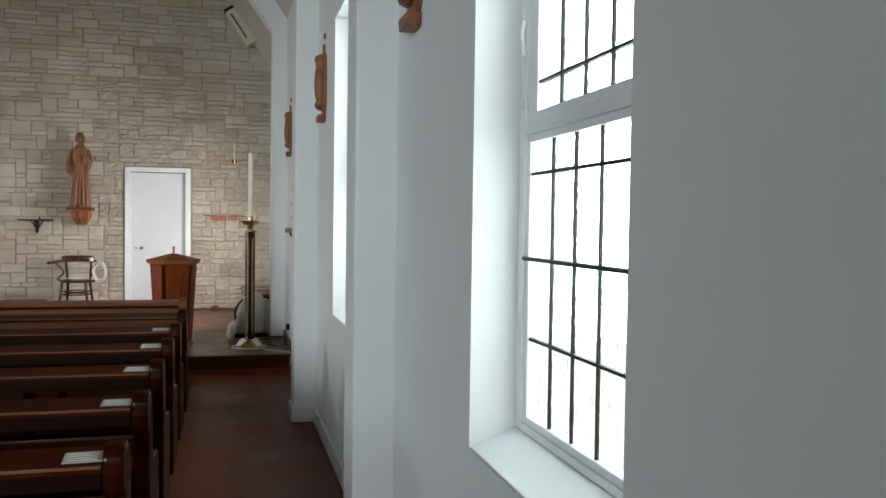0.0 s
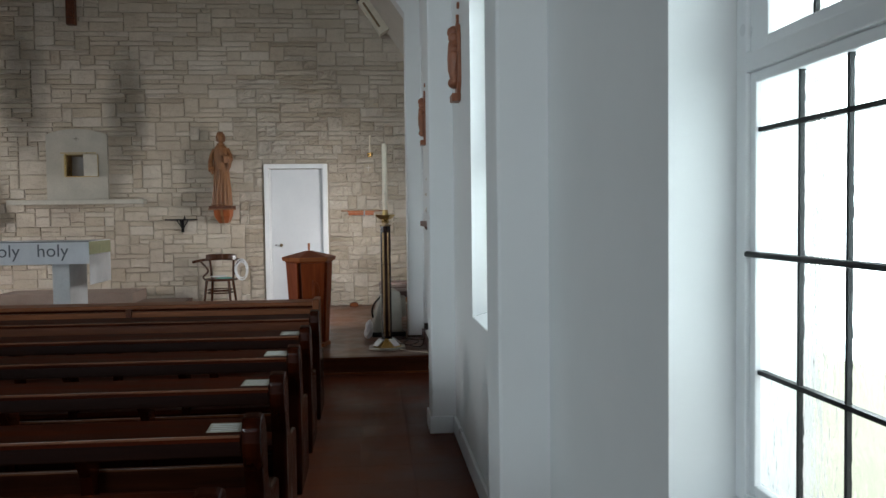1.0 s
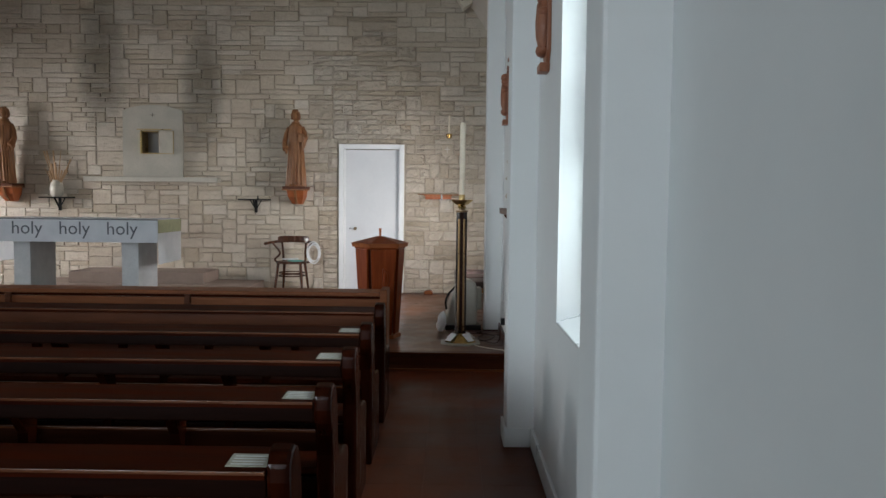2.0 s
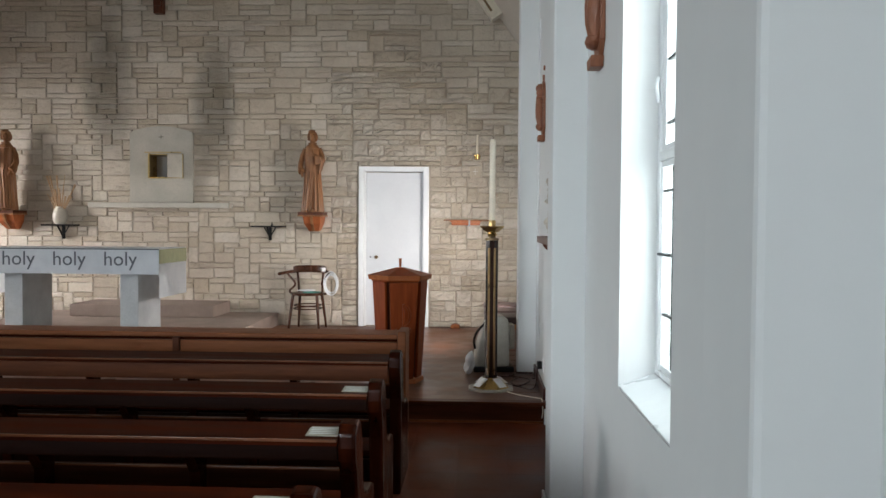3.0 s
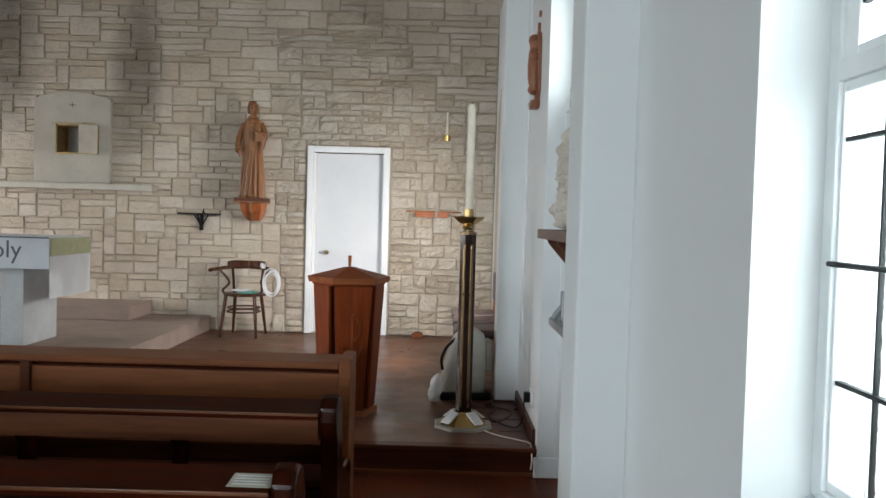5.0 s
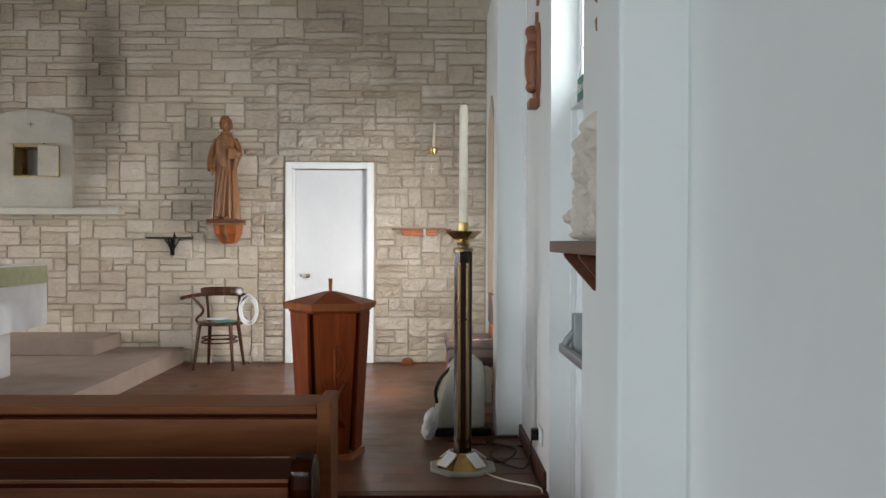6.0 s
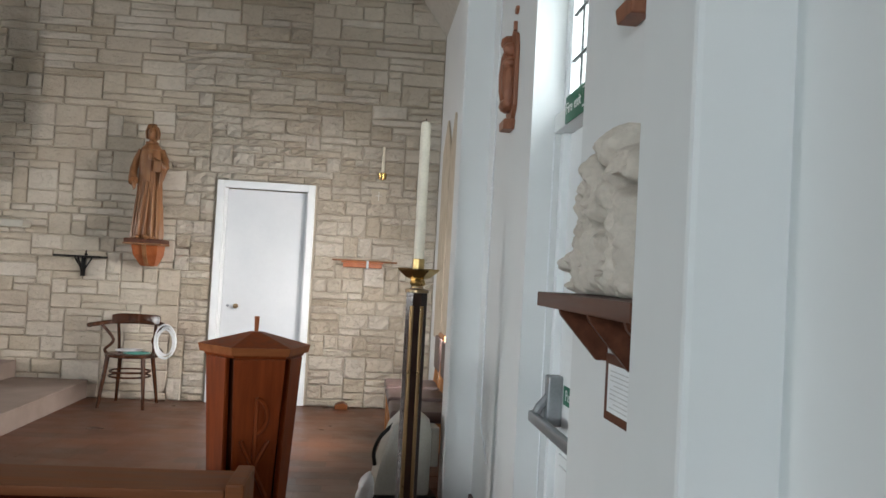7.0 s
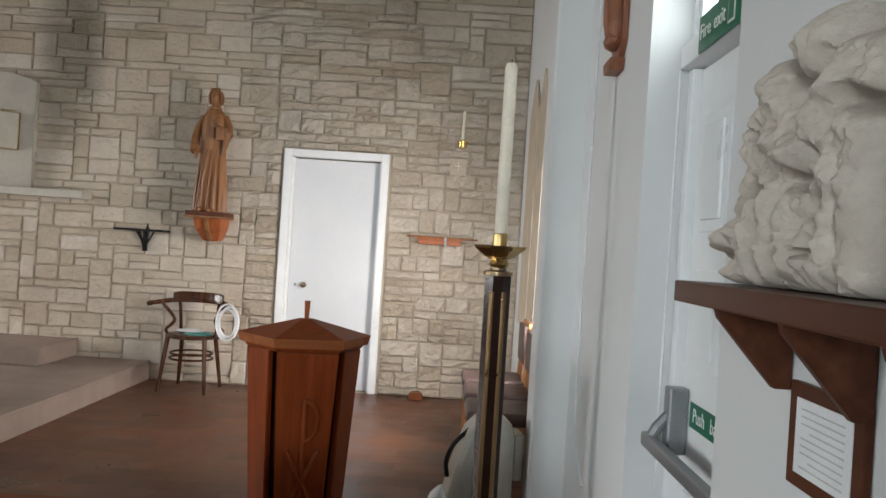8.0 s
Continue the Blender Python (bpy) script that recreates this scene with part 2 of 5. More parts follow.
def stone_material(vary, rough_face=True):
    """Grey-buff rubble stone with two darker patches beside the recess and a little change from stone to stone."""
    m, nt, b = shader("buff_rubble_stone", 0.62)
    big = noise_tex(nt, 2.2, 4, space="World")
    small = noise_tex(nt, 38, 6, space="World", rough=0.65)
    tone = noise_tex(nt, 0.7, 2, space="World")
    c = mix_colour(nt, ramp(nt, big, 0.3, 0.7), (0.476, 0.405, 0.325), (0.61, 0.532, 0.433))
    c = mix_colour(nt, ramp(nt, small, 0.5, 0.85, 0, 0.55), c, (0.355, 0.292, 0.23))
    c = mix_colour(nt, ramp(nt, tone, 0.45, 0.75, 0, 0.35), c, (0.50, 0.475, 0.41))
    info = nt.nodes.new("ShaderNodeObjectInfo" if vary == "Object" else "ShaderNodeNewGeometry")
    pick = info.outputs["Random" if vary == "Object" else "Random Per Island"]
    hsv = nt.nodes.new("ShaderNodeHueSaturation")
    nt.links.new(ramp(nt, pick, 0, 1, 0.88, 1.12), hsv.inputs["Value"])
    nt.links.new(ramp(nt, pick, 0, 1, 1.22, 0.84), hsv.inputs["Saturation"])
    nt.links.new(c, hsv.inputs["Color"])
    c = hsv.outputs["Color"]
    geo = nt.nodes.new("ShaderNodeNewGeometry")
    sep = nt.nodes.new("ShaderNodeSeparateXYZ")
    nt.links.new(geo.outputs["Position"], sep.inputs[0])
    wob = noise_tex(nt, 3.0, 4, space="World")

    def calc(op, p, q=None):
        n = nt.nodes.new("ShaderNodeMath")
        n.operation = op
        for s, v in zip(n.inputs, (p, q)):
            if isinstance(v, (int, float)):
                s.default_value = v
            elif v is not None:
                nt.links.new(v, s)
        return n.outputs[0]

    # two upright darker patches, one on either side of the recess
    total = None
    for cx, cz, rx, rz in ((-3.28, 3.0, 0.27, 0.8), (-4.66, 3.25, 0.32, 0.9)):
        dx = calc('DIVIDE', calc('SUBTRACT', sep.outputs["X"], cx), rx)
        dz = calc('DIVIDE', calc('SUBTRACT', sep.outputs["Z"], cz), rz)
        r = calc('ADD', calc('MULTIPLY', dx, dx), calc('MULTIPLY', dz, dz))
        r = calc('ADD', r, calc('MULTIPLY', calc('SUBTRACT', wob, 0.5), 1.6))
        k = ramp(nt, r, 0.1, 1.5, 0.62, 0.0)
        total = k if total is None else calc('MAXIMUM', total, k)
    c = mix_colour(nt, total, c, (0.085, 0.072, 0.05))
    nt.links.new(c, b.inputs["Base Color"])
    nt.links.new(ramp(nt, big, 0.3, 0.7, 0.5, 0.72), b.inputs["Roughness"])
    rock = noise_tex(nt, 17 if rough_face else 13, 7, (1, 1, 1.5), "World", 0.62)
    bump(nt, b, rock, 1.0 if rough_face else 0.85, 0.045 if rough_face else 0.03)
    return m


M_STONE = stone_material("Object")
M_STONE_SMOOTH = stone_material("Object", False)
M_STONE_REST = stone_material("Island", False)


def glass_material():
    m, nt, b = shader("obscured_glass", 0.08)
    b.inputs["Transmission Weight"].default_value = 1.0
    b.inputs["IOR"].default_value = 1.25
    b.inputs["Base Color"].default_value = (0.95, 0.97, 0.95, 1)
    bump(nt, b, noise_tex(nt, 24, 3, (1, 1, 0.5), "World"), 0.5, 0.01)
    return m


M_GLASS = glass_material()


def outdoors_material():
    """Overcast brightness over a pale hedge, far outside the windows."""
    m = bpy.data.materials.new("bright_outdoors")
    m.use_nodes = True
    nt = m.node_tree
    nt.nodes.remove(nt.nodes["Principled BSDF"])
    em = nt.nodes.new("ShaderNodeEmission")
    geo = nt.nodes.new("ShaderNodeNewGeometry")
    sep = nt.nodes.new("ShaderNodeSeparateXYZ")
    nt.links.new(geo.outputs["Position"], sep.inputs[0])
    n = nt.nodes.new("ShaderNodeMath")
    n.operation = 'ADD'
    nt.links.new(sep.outputs["Z"], n.inputs[0])
    nt.links.new(ramp(nt, noise_tex(nt, 1.6, 5, space="World"), 0.25, 0.75, -0.9, 0.9), n.inputs[1])
    f = ramp(nt, n.outputs[0], -2.4, -0.7)
    nt.links.new(mix_colour(nt, f, (0.42, 0.55, 0.30), (0.97, 1.0, 0.97)), em.inputs["Color"])
    nt.links.new(ramp(nt, f, 0, 1, 1.6, OUTDOORS), em.inputs["Strength"])
    nt.links.new(em.outputs[0], nt.nodes["Material Output"].inputs["Surface"])
    return m


OUTDOORS = 5.5
M_OUT = outdoors_material()
M_GRASS = varied("pale_path_and_grass", (0.46, 0.49, 0.38), (0.66, 0.67, 0.58), 0.9, scale=2, fine=40, relief=0.4, space="World")

# ---------------------------------------------------------------- mesh helpers
def finish(bm, name, material, smooth=False):
    bmesh.ops.recalc_face_normals(bm, faces=bm.faces)
    me = bpy.data.meshes.new(name)
    bm.to_mesh(me)
    bm.free()
    me.materials.append(material)
    if smooth:
        me.polygons.foreach_set("use_smooth", [True] * len(me.polygons))
        me.set_sharp_from_angle(angle=radians(40))
    return me


def part(name, bm, material, parent=None, label="", smooth=False):
    ob = new(name, finish(bm, name, material, smooth))
    ob.parent = parent
    if label:
        tagged(ob, label)
    return ob


def share(name, mesh, parent, at=(0, 0, 0)):
    ob = new(name, mesh)
    ob.parent = parent
    ob.location = at
    return ob


def thing(name, label, category, at=(0, 0, 0), turn=0.0, group="", kind=""):
    ob = new(name)
    ob.empty_display_size = 0.05
    ob.location, ob.rotation_euler = at, (0, 0, radians(turn))
    return tagged(ob, label, category, group, kind)


def box(x0, x1, y0, y1, z0, z1, bevel=0.0, bm=None, seg=2):
    own = bm is None
    b = bmesh.new()
    v = [b.verts.new((x, y, z)) for x in (x0, x1) for y in (y0, y1) for z in (z0, z1)]
    for f in ((0, 1, 3, 2), (4, 6, 7, 5), (0, 4, 5, 1), (2, 3, 7, 6), (0, 2, 6, 4), (1, 5, 7, 3)):
        b.faces.new([v[i] for i in f])
    if bevel:
        bmesh.ops.bevel(b, geom=list(b.edges), offset=bevel, segments=seg, affect='EDGES', profile=0.6)
    if own:
        return b
    return merge(bm, b)


def merge(bm, other):
    me = bpy.data.meshes.new("tmp")
    other.to_mesh(me)
    other.free()
    bm.from_mesh(me)
    bpy.data.meshes.remove(me)
    return bm


def prism(points, lo, hi, axis="y", bevel=0.0, bm=None):
    """A flat outline pushed through from lo to hi along an axis. Outline points are (x, z) for y, (y, z) for x, (x, y) for z."""
    b = bmesh.new()

    def place(p, q, h):
        return {"y": (p, h, q), "x": (h, p, q), "z": (p, q, h)}[axis]

    a = [b.verts.new(place(p, q, lo)) for p, q in points]
    c = [b.verts.new(place(p, q, hi)) for p, q in points]
    b.faces.new(a)
    b.faces.new(c)
    for i in range(len(points)):
        j = (i + 1) % len(points)
        b.faces.new((a[i], a[j], c[j], c[i]))
    if bevel:
        bmesh.ops.recalc_face_normals(b, faces=b.faces)
        sharp = [e for e in b.edges if len(e.link_faces) == 2 and e.calc_face_angle(0) > 0.6]
        bmesh.ops.bevel(b, geom=sharp, offset=bevel, segments=2, affect='EDGES', profile=0.6)
    if bm is None:
        return b
    return merge(bm, b)


def loft(rings, n=24, bm=None, folds=None):
    """Stacked oval rings (z, rx, ry, cx, cy), closed at both ends."""
    b = bmesh.new()
    loops = []
    for k, (z, rx, ry, cx, cy) in enumerate(rings):
        loop = []
        for i in range(n):
            a = 2 * math.pi * i / n
            s = 1 + (folds(a, z) if folds else 0)
            loop.append(b.verts.new((cx + rx * s * math.cos(a), cy + ry * s * math.sin(a), z)))
        loops.append(loop)
    for p, q in zip(loops, loops[1:]):
        for i in range(n):
            j = (i + 1) % n
            b.faces.new((p[i], p[j], q[j], q[i]))
    b.faces.new(loops[0])
    b.faces.new(loops[-1])
    if bm is None:
        return b
    return merge(bm, b)


def turned(profile, n=20, bm=None):
    return loft([(z, r, r, 0, 0) for r, z in profile], n, bm)


def ball(c, r, turn=(0, 0, 0), bm=None, sub=3):
    b = bmesh.new()
    bmesh.ops.create_icosphere(b, subdivisions=sub, radius=1.0)
    m = pose(*c, *turn) @ Matrix.Diagonal((*r, 1))
    bmesh.ops.transform(b, matrix=m, verts=b.verts)
    if bm is None:
        return b
    return merge(bm, b)


def tube(points, r, n=8, bm=None, closed=False):
    """A round bar along a row of points; r may be one radius or one for each point."""
    b = bmesh.new()
    pts = [Vector(p) for p in points]
    loops = []
    side = None
    for i, p in enumerate(pts):
        a = pts[i - 1] if i or closed else p
        c = pts[(i + 1) % len(pts)] if i < len(pts) - 1 or closed else p
        d = (c - a).normalized()
        if side is None:
            side = d.orthogonal().normalized()
        side = (side - d * side.dot(d)).normalized()
        up = d.cross(side)
        rr = r[i] if isinstance(r, (list, tuple)) else r
        loops.append([b.verts.new(p + (side * math.cos(2 * math.pi * k / n) + up * math.sin(2 * math.pi * k / n)) * rr) for k in range(n)])
    pairs = list(zip(loops, loops[1:]))
    if closed:
        pairs.append((loops[-1], loops[0]))
    for p, q in pairs:
        for k in range(n):
            j = (k + 1) % n
            b.faces.new((p[k], p[j], q[j], q[k]))
    if not closed:
        b.faces.new(loops[0])
        b.faces.new(loops[-1])
    if bm is None:
        return b
    return merge(bm, b)


def curve_points(ctrl, n=24):
    """A smooth row of points through the control points."""
    pts = [Vector(p) for p in ctrl]
    pts = [2 * pts[0] - pts[1]] + pts + [2 * pts[-1] - pts[-2]]
    out = []
    for i in range(1, len(pts) - 2):
        for k in range(n // (len(pts) - 3)):
            t = k / (n // (len(pts) - 3))
            p0, p1, p2, p3 = pts[i - 1:i + 3]
            out.append(0.5 * (2 * p1 + (p2 - p0) * t + (2 * p0 - 5 * p1 + 4 * p2 - p3) * t * t + (3 * p1 - p0 - 3 * p2 + p3) * t ** 3))
    out.append(pts[-2])
    return out


def holed_wall(lo, hi, us, zs, openings, axis="x"):
    """A thick wall from lo to hi along axis, from us[0] to us[1] along and zs[0] to zs[1] up, with openings (u0, u1, z0, z1) right through it."""
    cu = sorted({*us, *(v for o in openings for v in o[:2])})
    cz = sorted({*zs, *(v for o in openings for v in o[2:])})
    b = bmesh.new()

    def at(i, j, h):
        return (h, cu[i], cz[j]) if axis == "x" else (cu[i], h, cz[j])

    solid = {(i, j) for i in range(len(cu) - 1) for j in range(len(cz) - 1)
             if not any(o[0] <= 0.5 * (cu[i] + cu[i + 1]) <= o[1] and o[2] <= 0.5 * (cz[j] + cz[j + 1]) <= o[3] for o in openings)}
    memo = {}

    def v(i, j, h):
        if (i, j, h) not in memo:
            memo[i, j, h] = b.verts.new(at(i, j, h))
        return memo[i, j, h]

    for i, j in solid:
        for h in (lo, hi):
            b.faces.new((v(i, j, h), v(i + 1, j, h), v(i + 1, j + 1, h), v(i, j + 1, h)))
        for di, dj, e in ((-1, 0, ((i, j), (i, j + 1))), (1, 0, ((i + 1, j), (i + 1, j + 1))), (0, -1, ((i, j), (i + 1, j))), (0, 1, ((i, j + 1), (i + 1, j + 1)))):
            if (i + di, j + dj) not in solid:
                p, q = e
                b.faces.new((v(*p, lo), v(*q, lo), v(*q, hi), v(*p, hi)))
    return b


def text_mesh(words, size, thickness):
    cu = bpy.data.curves.new("words", 'FONT')
    cu.body, cu.size, cu.extrude, cu.align_x, cu.align_y = words, size, thickness, 'CENTER', 'CENTER'
    cu.resolution_u = 3
    tmp = bpy.data.objects.new("words", cu)
    scene.collection.objects.link(tmp)
    me = bpy.data.meshes.new_from_object(tmp.evaluated_get(bpy.context.evaluated_depsgraph_get()))
    bpy.data.objects.remove(tmp)
    return me


def lettering(name, words, size, material, parent, m, thickness=0.0015):
    me = text_mesh(words, size, thickness)
    me.transform(m)
    me.materials.clear()
    me.materials.append(material)
    ob = new(name, me)
    ob.parent = parent
    return ob

# ---------------------------------------------------------------- the building
OPENINGS = [(1.225, 2.097, SILL_REAR, HEAD), (4.225, 5.022, SILL, HEAD), (7.22, 8.04, -0.05, HEAD), (10.1, 10.95, SILL, HEAD)]
OUTER = 0.93
part("wall_east", holed_wall(W, OUTER, (REAR, BACK + 0.3), (-0.05, EAVES), OPENINGS), M_PLASTER)
tagged(bpy.data.objects["wall_east"], "white plastered side wall with deep window recesses", "wall", kind="structure")
tagged(part("wall_west", holed_wall(LEFT - 0.3, LEFT, (REAR, BACK + 0.3), (-0.05, EAVES), [(y - 0.42, y + 0.42, SILL, HEAD) for y in LEFT_WINDOWS]), M_PLASTER),
       "white plastered side wall with window openings", "wall", kind="structure")
ROOF_TOP = EAVES + (W - AXIS) * math.tan(PITCH)


def gable(lo, hi, openings, z0=-0.05):
    """An end wall with a pointed top: a holed lower part and a triangle on it."""
    b = holed_wall(lo, hi, (LEFT, W), (z0, EAVES), openings, "y")
    return prism([(LEFT, EAVES), (W, EAVES), (AXIS, ROOF_TOP)], lo, hi, "y", bm=b)


tagged(part("wall_south", gable(REAR - 0.3, REAR, [(-5.05, -2.85, 1.6, 3.55)]), M_PLASTER), "plain white plastered end wall of the nave", "wall", kind="structure")
DOOR_X = (-1.405, -0.512)
DOOR_TOP = 2.2
NICHE = (-4.12, -3.66, 2.035, 2.35)
wall_north = part("wall_north", gable(BACK, BACK + 0.3, [(DOOR_X[0] + 0.06, DOOR_X[1] - 0.06, S, DOOR_TOP - 0.06), NICHE]), M_MORTAR)
tagged(wall_north, "tall gable wall of random buff rubble stones", "wall", kind="structure")

# sloping ceiling and the portal ribs that carry it
sl = (-math.cos(PITCH), math.sin(PITCH))
for sgn, name in ((1, "ceiling"), (-1, "ceiling")):
    pts = []
    for d, up in ((-0.5, 0), (8.4, 0), (8.4, 0.15), (-0.5, 0.15)):
        x = (W - AXIS) + sl[0] * d + math.sin(PITCH) * up
        pts.append((AXIS + sgn * x, EAVES + sl[1] * d + math.cos(PITCH) * up))
    tagged(part(name, prism(pts, REAR - 0.3, BACK + 0.3, "y"), M_CEIL), "pale cream painted steeply sloping ceiling", "ceiling", kind="structure")

KNEE = 3.56


def rib_outline(sgn):
    inner, run = W - AXIS - (W - PIL), 7.6
    off = 0.24
    pts = [(inner, -0.0), (inner, KNEE), (inner + sl[0] * run, KNEE + sl[1] * run),
           (inner + sl[0] * run + math.sin(PITCH) * off, KNEE + sl[1] * run + math.cos(PITCH) * off),
           (W - AXIS + 0.02, EAVES - 0.0), (W - AXIS + 0.02, 0.0)]
    return [(AXIS + sgn * x, z) for x, z in pts]


PIERS = ((3.11, 3.35), (5.955, 6.21), (9.217, 9.47))
for lo, hi in PIERS:
    for sgn in (1, -1):
        rib = prism(rib_outline(sgn), lo, hi, "y", bevel=0.012)
        tagged(part("pilaster", rib, M_PLASTER), "white plastered pilaster that leans into a roof rib", "pilaster", "pilasters", "structure")

# floors
tagged(part("floor", box(LEFT, W, REAR, STEP, -0.12, -0.004), M_NAVE), "dark brown polished tiled nave floor", "floor", kind="structure")
sanct = part("sanctuary_floor", box(LEFT, W, STEP + 0.02, BACK, -0.1, S - 0.004), M_SANCT)
tagged(sanct, "raised brown cork-tiled sanctuary floor", "floor", kind="structure")
step = thing("step", "brown wooden step up to the sanctuary", "step", kind="structure")
part("riser", box(LEFT, W, STEP, STEP + 0.02, 0.0, S - 0.03), M_RISER, step)
part("nosing", box(LEFT, W, STEP - 0.025, STEP + 0.05, S - 0.028, S, 0.006), M_RISER, step)
part("beading", box(LEFT, W - 0.02, STEP - 0.018, STEP, 0.0, 0.018, 0.004), M_FRONT_OAK, step, "pale strip along the foot of the riser")
part("threshold", box(W + 0.002, OUTER, 7.22, 8.04, -0.05, -0.002), M_NAVE, None)
tagged(bpy.data.objects["threshold"], "brown floor in the recess of the exit", "floor", kind="structure")

# skirtings
def skirting(name, lo, hi, material, label):
    bm = box(min(lo[0], hi[0]), max(lo[0], hi[0]), min(lo[1], hi[1]), max(lo[1], hi[1]), lo[2], hi[2], 0.006)
    tagged(part(name, bm, material), label, "skirting", kind="structure")


WHITE_SKIRT = "white painted skirting board along the wall"
for y0, y1 in ((REAR, 3.09), (3.37, 5.935), (6.23, 7.20)):
    skirting("baseboard", (W - 0.018, y0, 0.0), (W, y1, 0.115), M_PAINT, WHITE_SKIRT)
for lo, hi in PIERS[:2]:
    skirting("baseboard", (PIL - 0.015, lo - 0.018, 0.0), (W - 0.02, lo - 0.001, 0.115), M_PAINT, "white painted skirting round a pilaster")
    skirting("baseboard", (PIL - 0.016, lo + 0.001, 0.0), (PIL - 0.001, hi, 0.115), M_PAINT, "white painted skirting round a pilaster")
skirting("baseboard", (W - 0.018, 8.018, 0.0), (GLASS - 0.03, 8.039, 0.115), M_PAINT, "white painted skirting in the exit recess")
skirting("baseboard", (W - 0.02, 8.12, S), (W - 0.001, 9.19, S + 0.09), M_SKIRT_D, "dark brown wooden skirting in the sanctuary")
skirting("baseboard", (PIL - 0.012, 9.195, S), (W - 0.022, 9.216, S + 0.015), M_SKIRT_D, "dark brown wooden strip at a pier's foot")

# outdoors
tagged(part("ground", box(-60, 60, -60, 60, -0.6, -0.2), M_GRASS), "pale sunlit path and grass round the church", "ground", kind="structure")
tagged(part("backdrop", box(6.0, 6.1, -8, 22, -0.3, 9.0), M_OUT), "bright overcast garden beyond the windows", "backdrop", kind="structure")


# ---------------------------------------------------------------- windows
def bar_box(y0, y1, z0, z1, x0, x1, bevel=0.0):
    return box(x0, x1, y0, y1, z0, z1, bevel)


def window(name, y0, y1, z0, z1, transom, rows, pitch, label, saddle=None, stiles=(0.027, 0.07)):
    """A white metal window with leaded lights in the wall's recess; rows: heights of the level leads; stiles: widths on the far side of the lower and the upper light."""
    w = thing(name, label, "window", kind="structure")
    g = GLASS
    f, low = 0.04, 0.02
    for nm, a in (("window_frame", (y0, y0 + f, z0, z1)), ("window_frame", (y1 - f, y1, z0, z1)), ("window_frame", (y0 + f, y1 - f, z1 - f, z1)), ("window_frame", (y0 + f, y1 - f, z0, z0 + low))):
        part(nm, bar_box(*a, g - 0.02, g + 0.05, 0.004), M_PAINT, w)
    lights = [(z0 + low, z1 - f, stiles[0])]
    if transom:
        part("transom", bar_box(y0 + f, y1 - f, transom[0], transom[1], g - 0.022, g + 0.045, 0.004), M_PAINT, w)
        lights = [(z0 + low, transom[0], stiles[0]), (transom[1], z1 - f, stiles[1])]
    for a, b, stile in lights:
        for nm, c in (("casement", (y0 + f, y0 + f + 0.022, a, b)), ("casement", (y1 - f - stile, y1 - f, a, b)), ("casement", (y0 + f + 0.022, y1 - f - stile, a, a + 0.02)), ("casement", (y0 + f + 0.022, y1 - f - stile, b - 0.02, b))):
            part(nm, bar_box(*c, g - 0.012, g + 0.03, 0.003), M_PAINT, w)
        ya, yb = y0 + f + 0.022, y1 - f - stile
        zs = [a + 0.02] + [r for r in rows if a + 0.05 < r < b - 0.05] + [b - 0.02]
        ys = [yb - pitch * i for i in range(12) if yb - pitch * i > ya + 0.05] + [ya]
        for y in ys[1:-1]:
            part("lead", bar_box(y - 0.0032, y + 0.0032, zs[0], zs[-1], g - 0.005, g + 0.005), M_LEAD, w)
        for r in zs[1:-1]:
            if saddle and abs(r - saddle) < 0.02:
                part("saddle_bar", tube([(g - 0.018, ya - 0.045, r), (g - 0.018, yb + 0.02, r)], 0.0055, 8), M_LEAD, w, "thick black iron saddle bar")
            part("lead", bar_box(ya, yb, r - 0.004, r + 0.004, g - 0.007, g + 0.007), M_LEAD, w)
        for p, q in zip(zs, zs[1:]):
            made = {}
            for u, v in zip(ys, ys[1:]):
                key = round(u - v, 4)
                if key not in made:
                    made[key] = finish(box(-0.002, 0.002, -(u - v) / 2 + 0.003, (u - v) / 2 - 0.003, -(q - p) / 2 + 0.004, (q - p) / 2 - 0.004), "pane", M_GLASS)
                pane = share("pane", made[key], w, (g, 0.5 * (u + v), 0.5 * (p + q)))
                pane.visible_shadow = False
    return w


ROWS_Z = (1.154, 1.367, 1.59, 1.825, 2.045, 2.265, 2.485)
for k in (0, 1, 3):
    y0, y1, z0 = OPENINGS[k][:3]
    pitch, stiles = (0.135, (0.021, 0.064)) if k == 0 else (0.126, (0.008, 0.046))
    w = window(f"window_{k + 1}", y0, y1, z0 + 0.055, HEAD, (1.693, 1.73), ROWS_Z, pitch, "white metal window with black leaded obscured glass", 1.367, stiles)
    sill = prism([(W + 0.001, z0), (GLASS + 0.05, z0), (GLASS + 0.05, z0 + 0.056), (GLASS - 0.022, z0 + 0.054), (W + 0.001, z0 + 0.008)], y0 + 0.001, y1 - 0.001, "y", 0.004)
    part("window_sill", sill, M_PAINT, w, "white painted sloping inner sill")
    part("stay", tube([(GLASS - 0.03, y1 - 0.05, 1.9), (GLASS - 0.04, y1 - 0.06, 1.96), (GLASS - 0.03, y1 - 0.05, 1.99)], 0.006, 6), M_PAINT, w)
window("window_3", 7.22, 8.04, 2.12, HEAD, None, (2.33, 2.52), 0.1285, "small leaded window over the exit door")

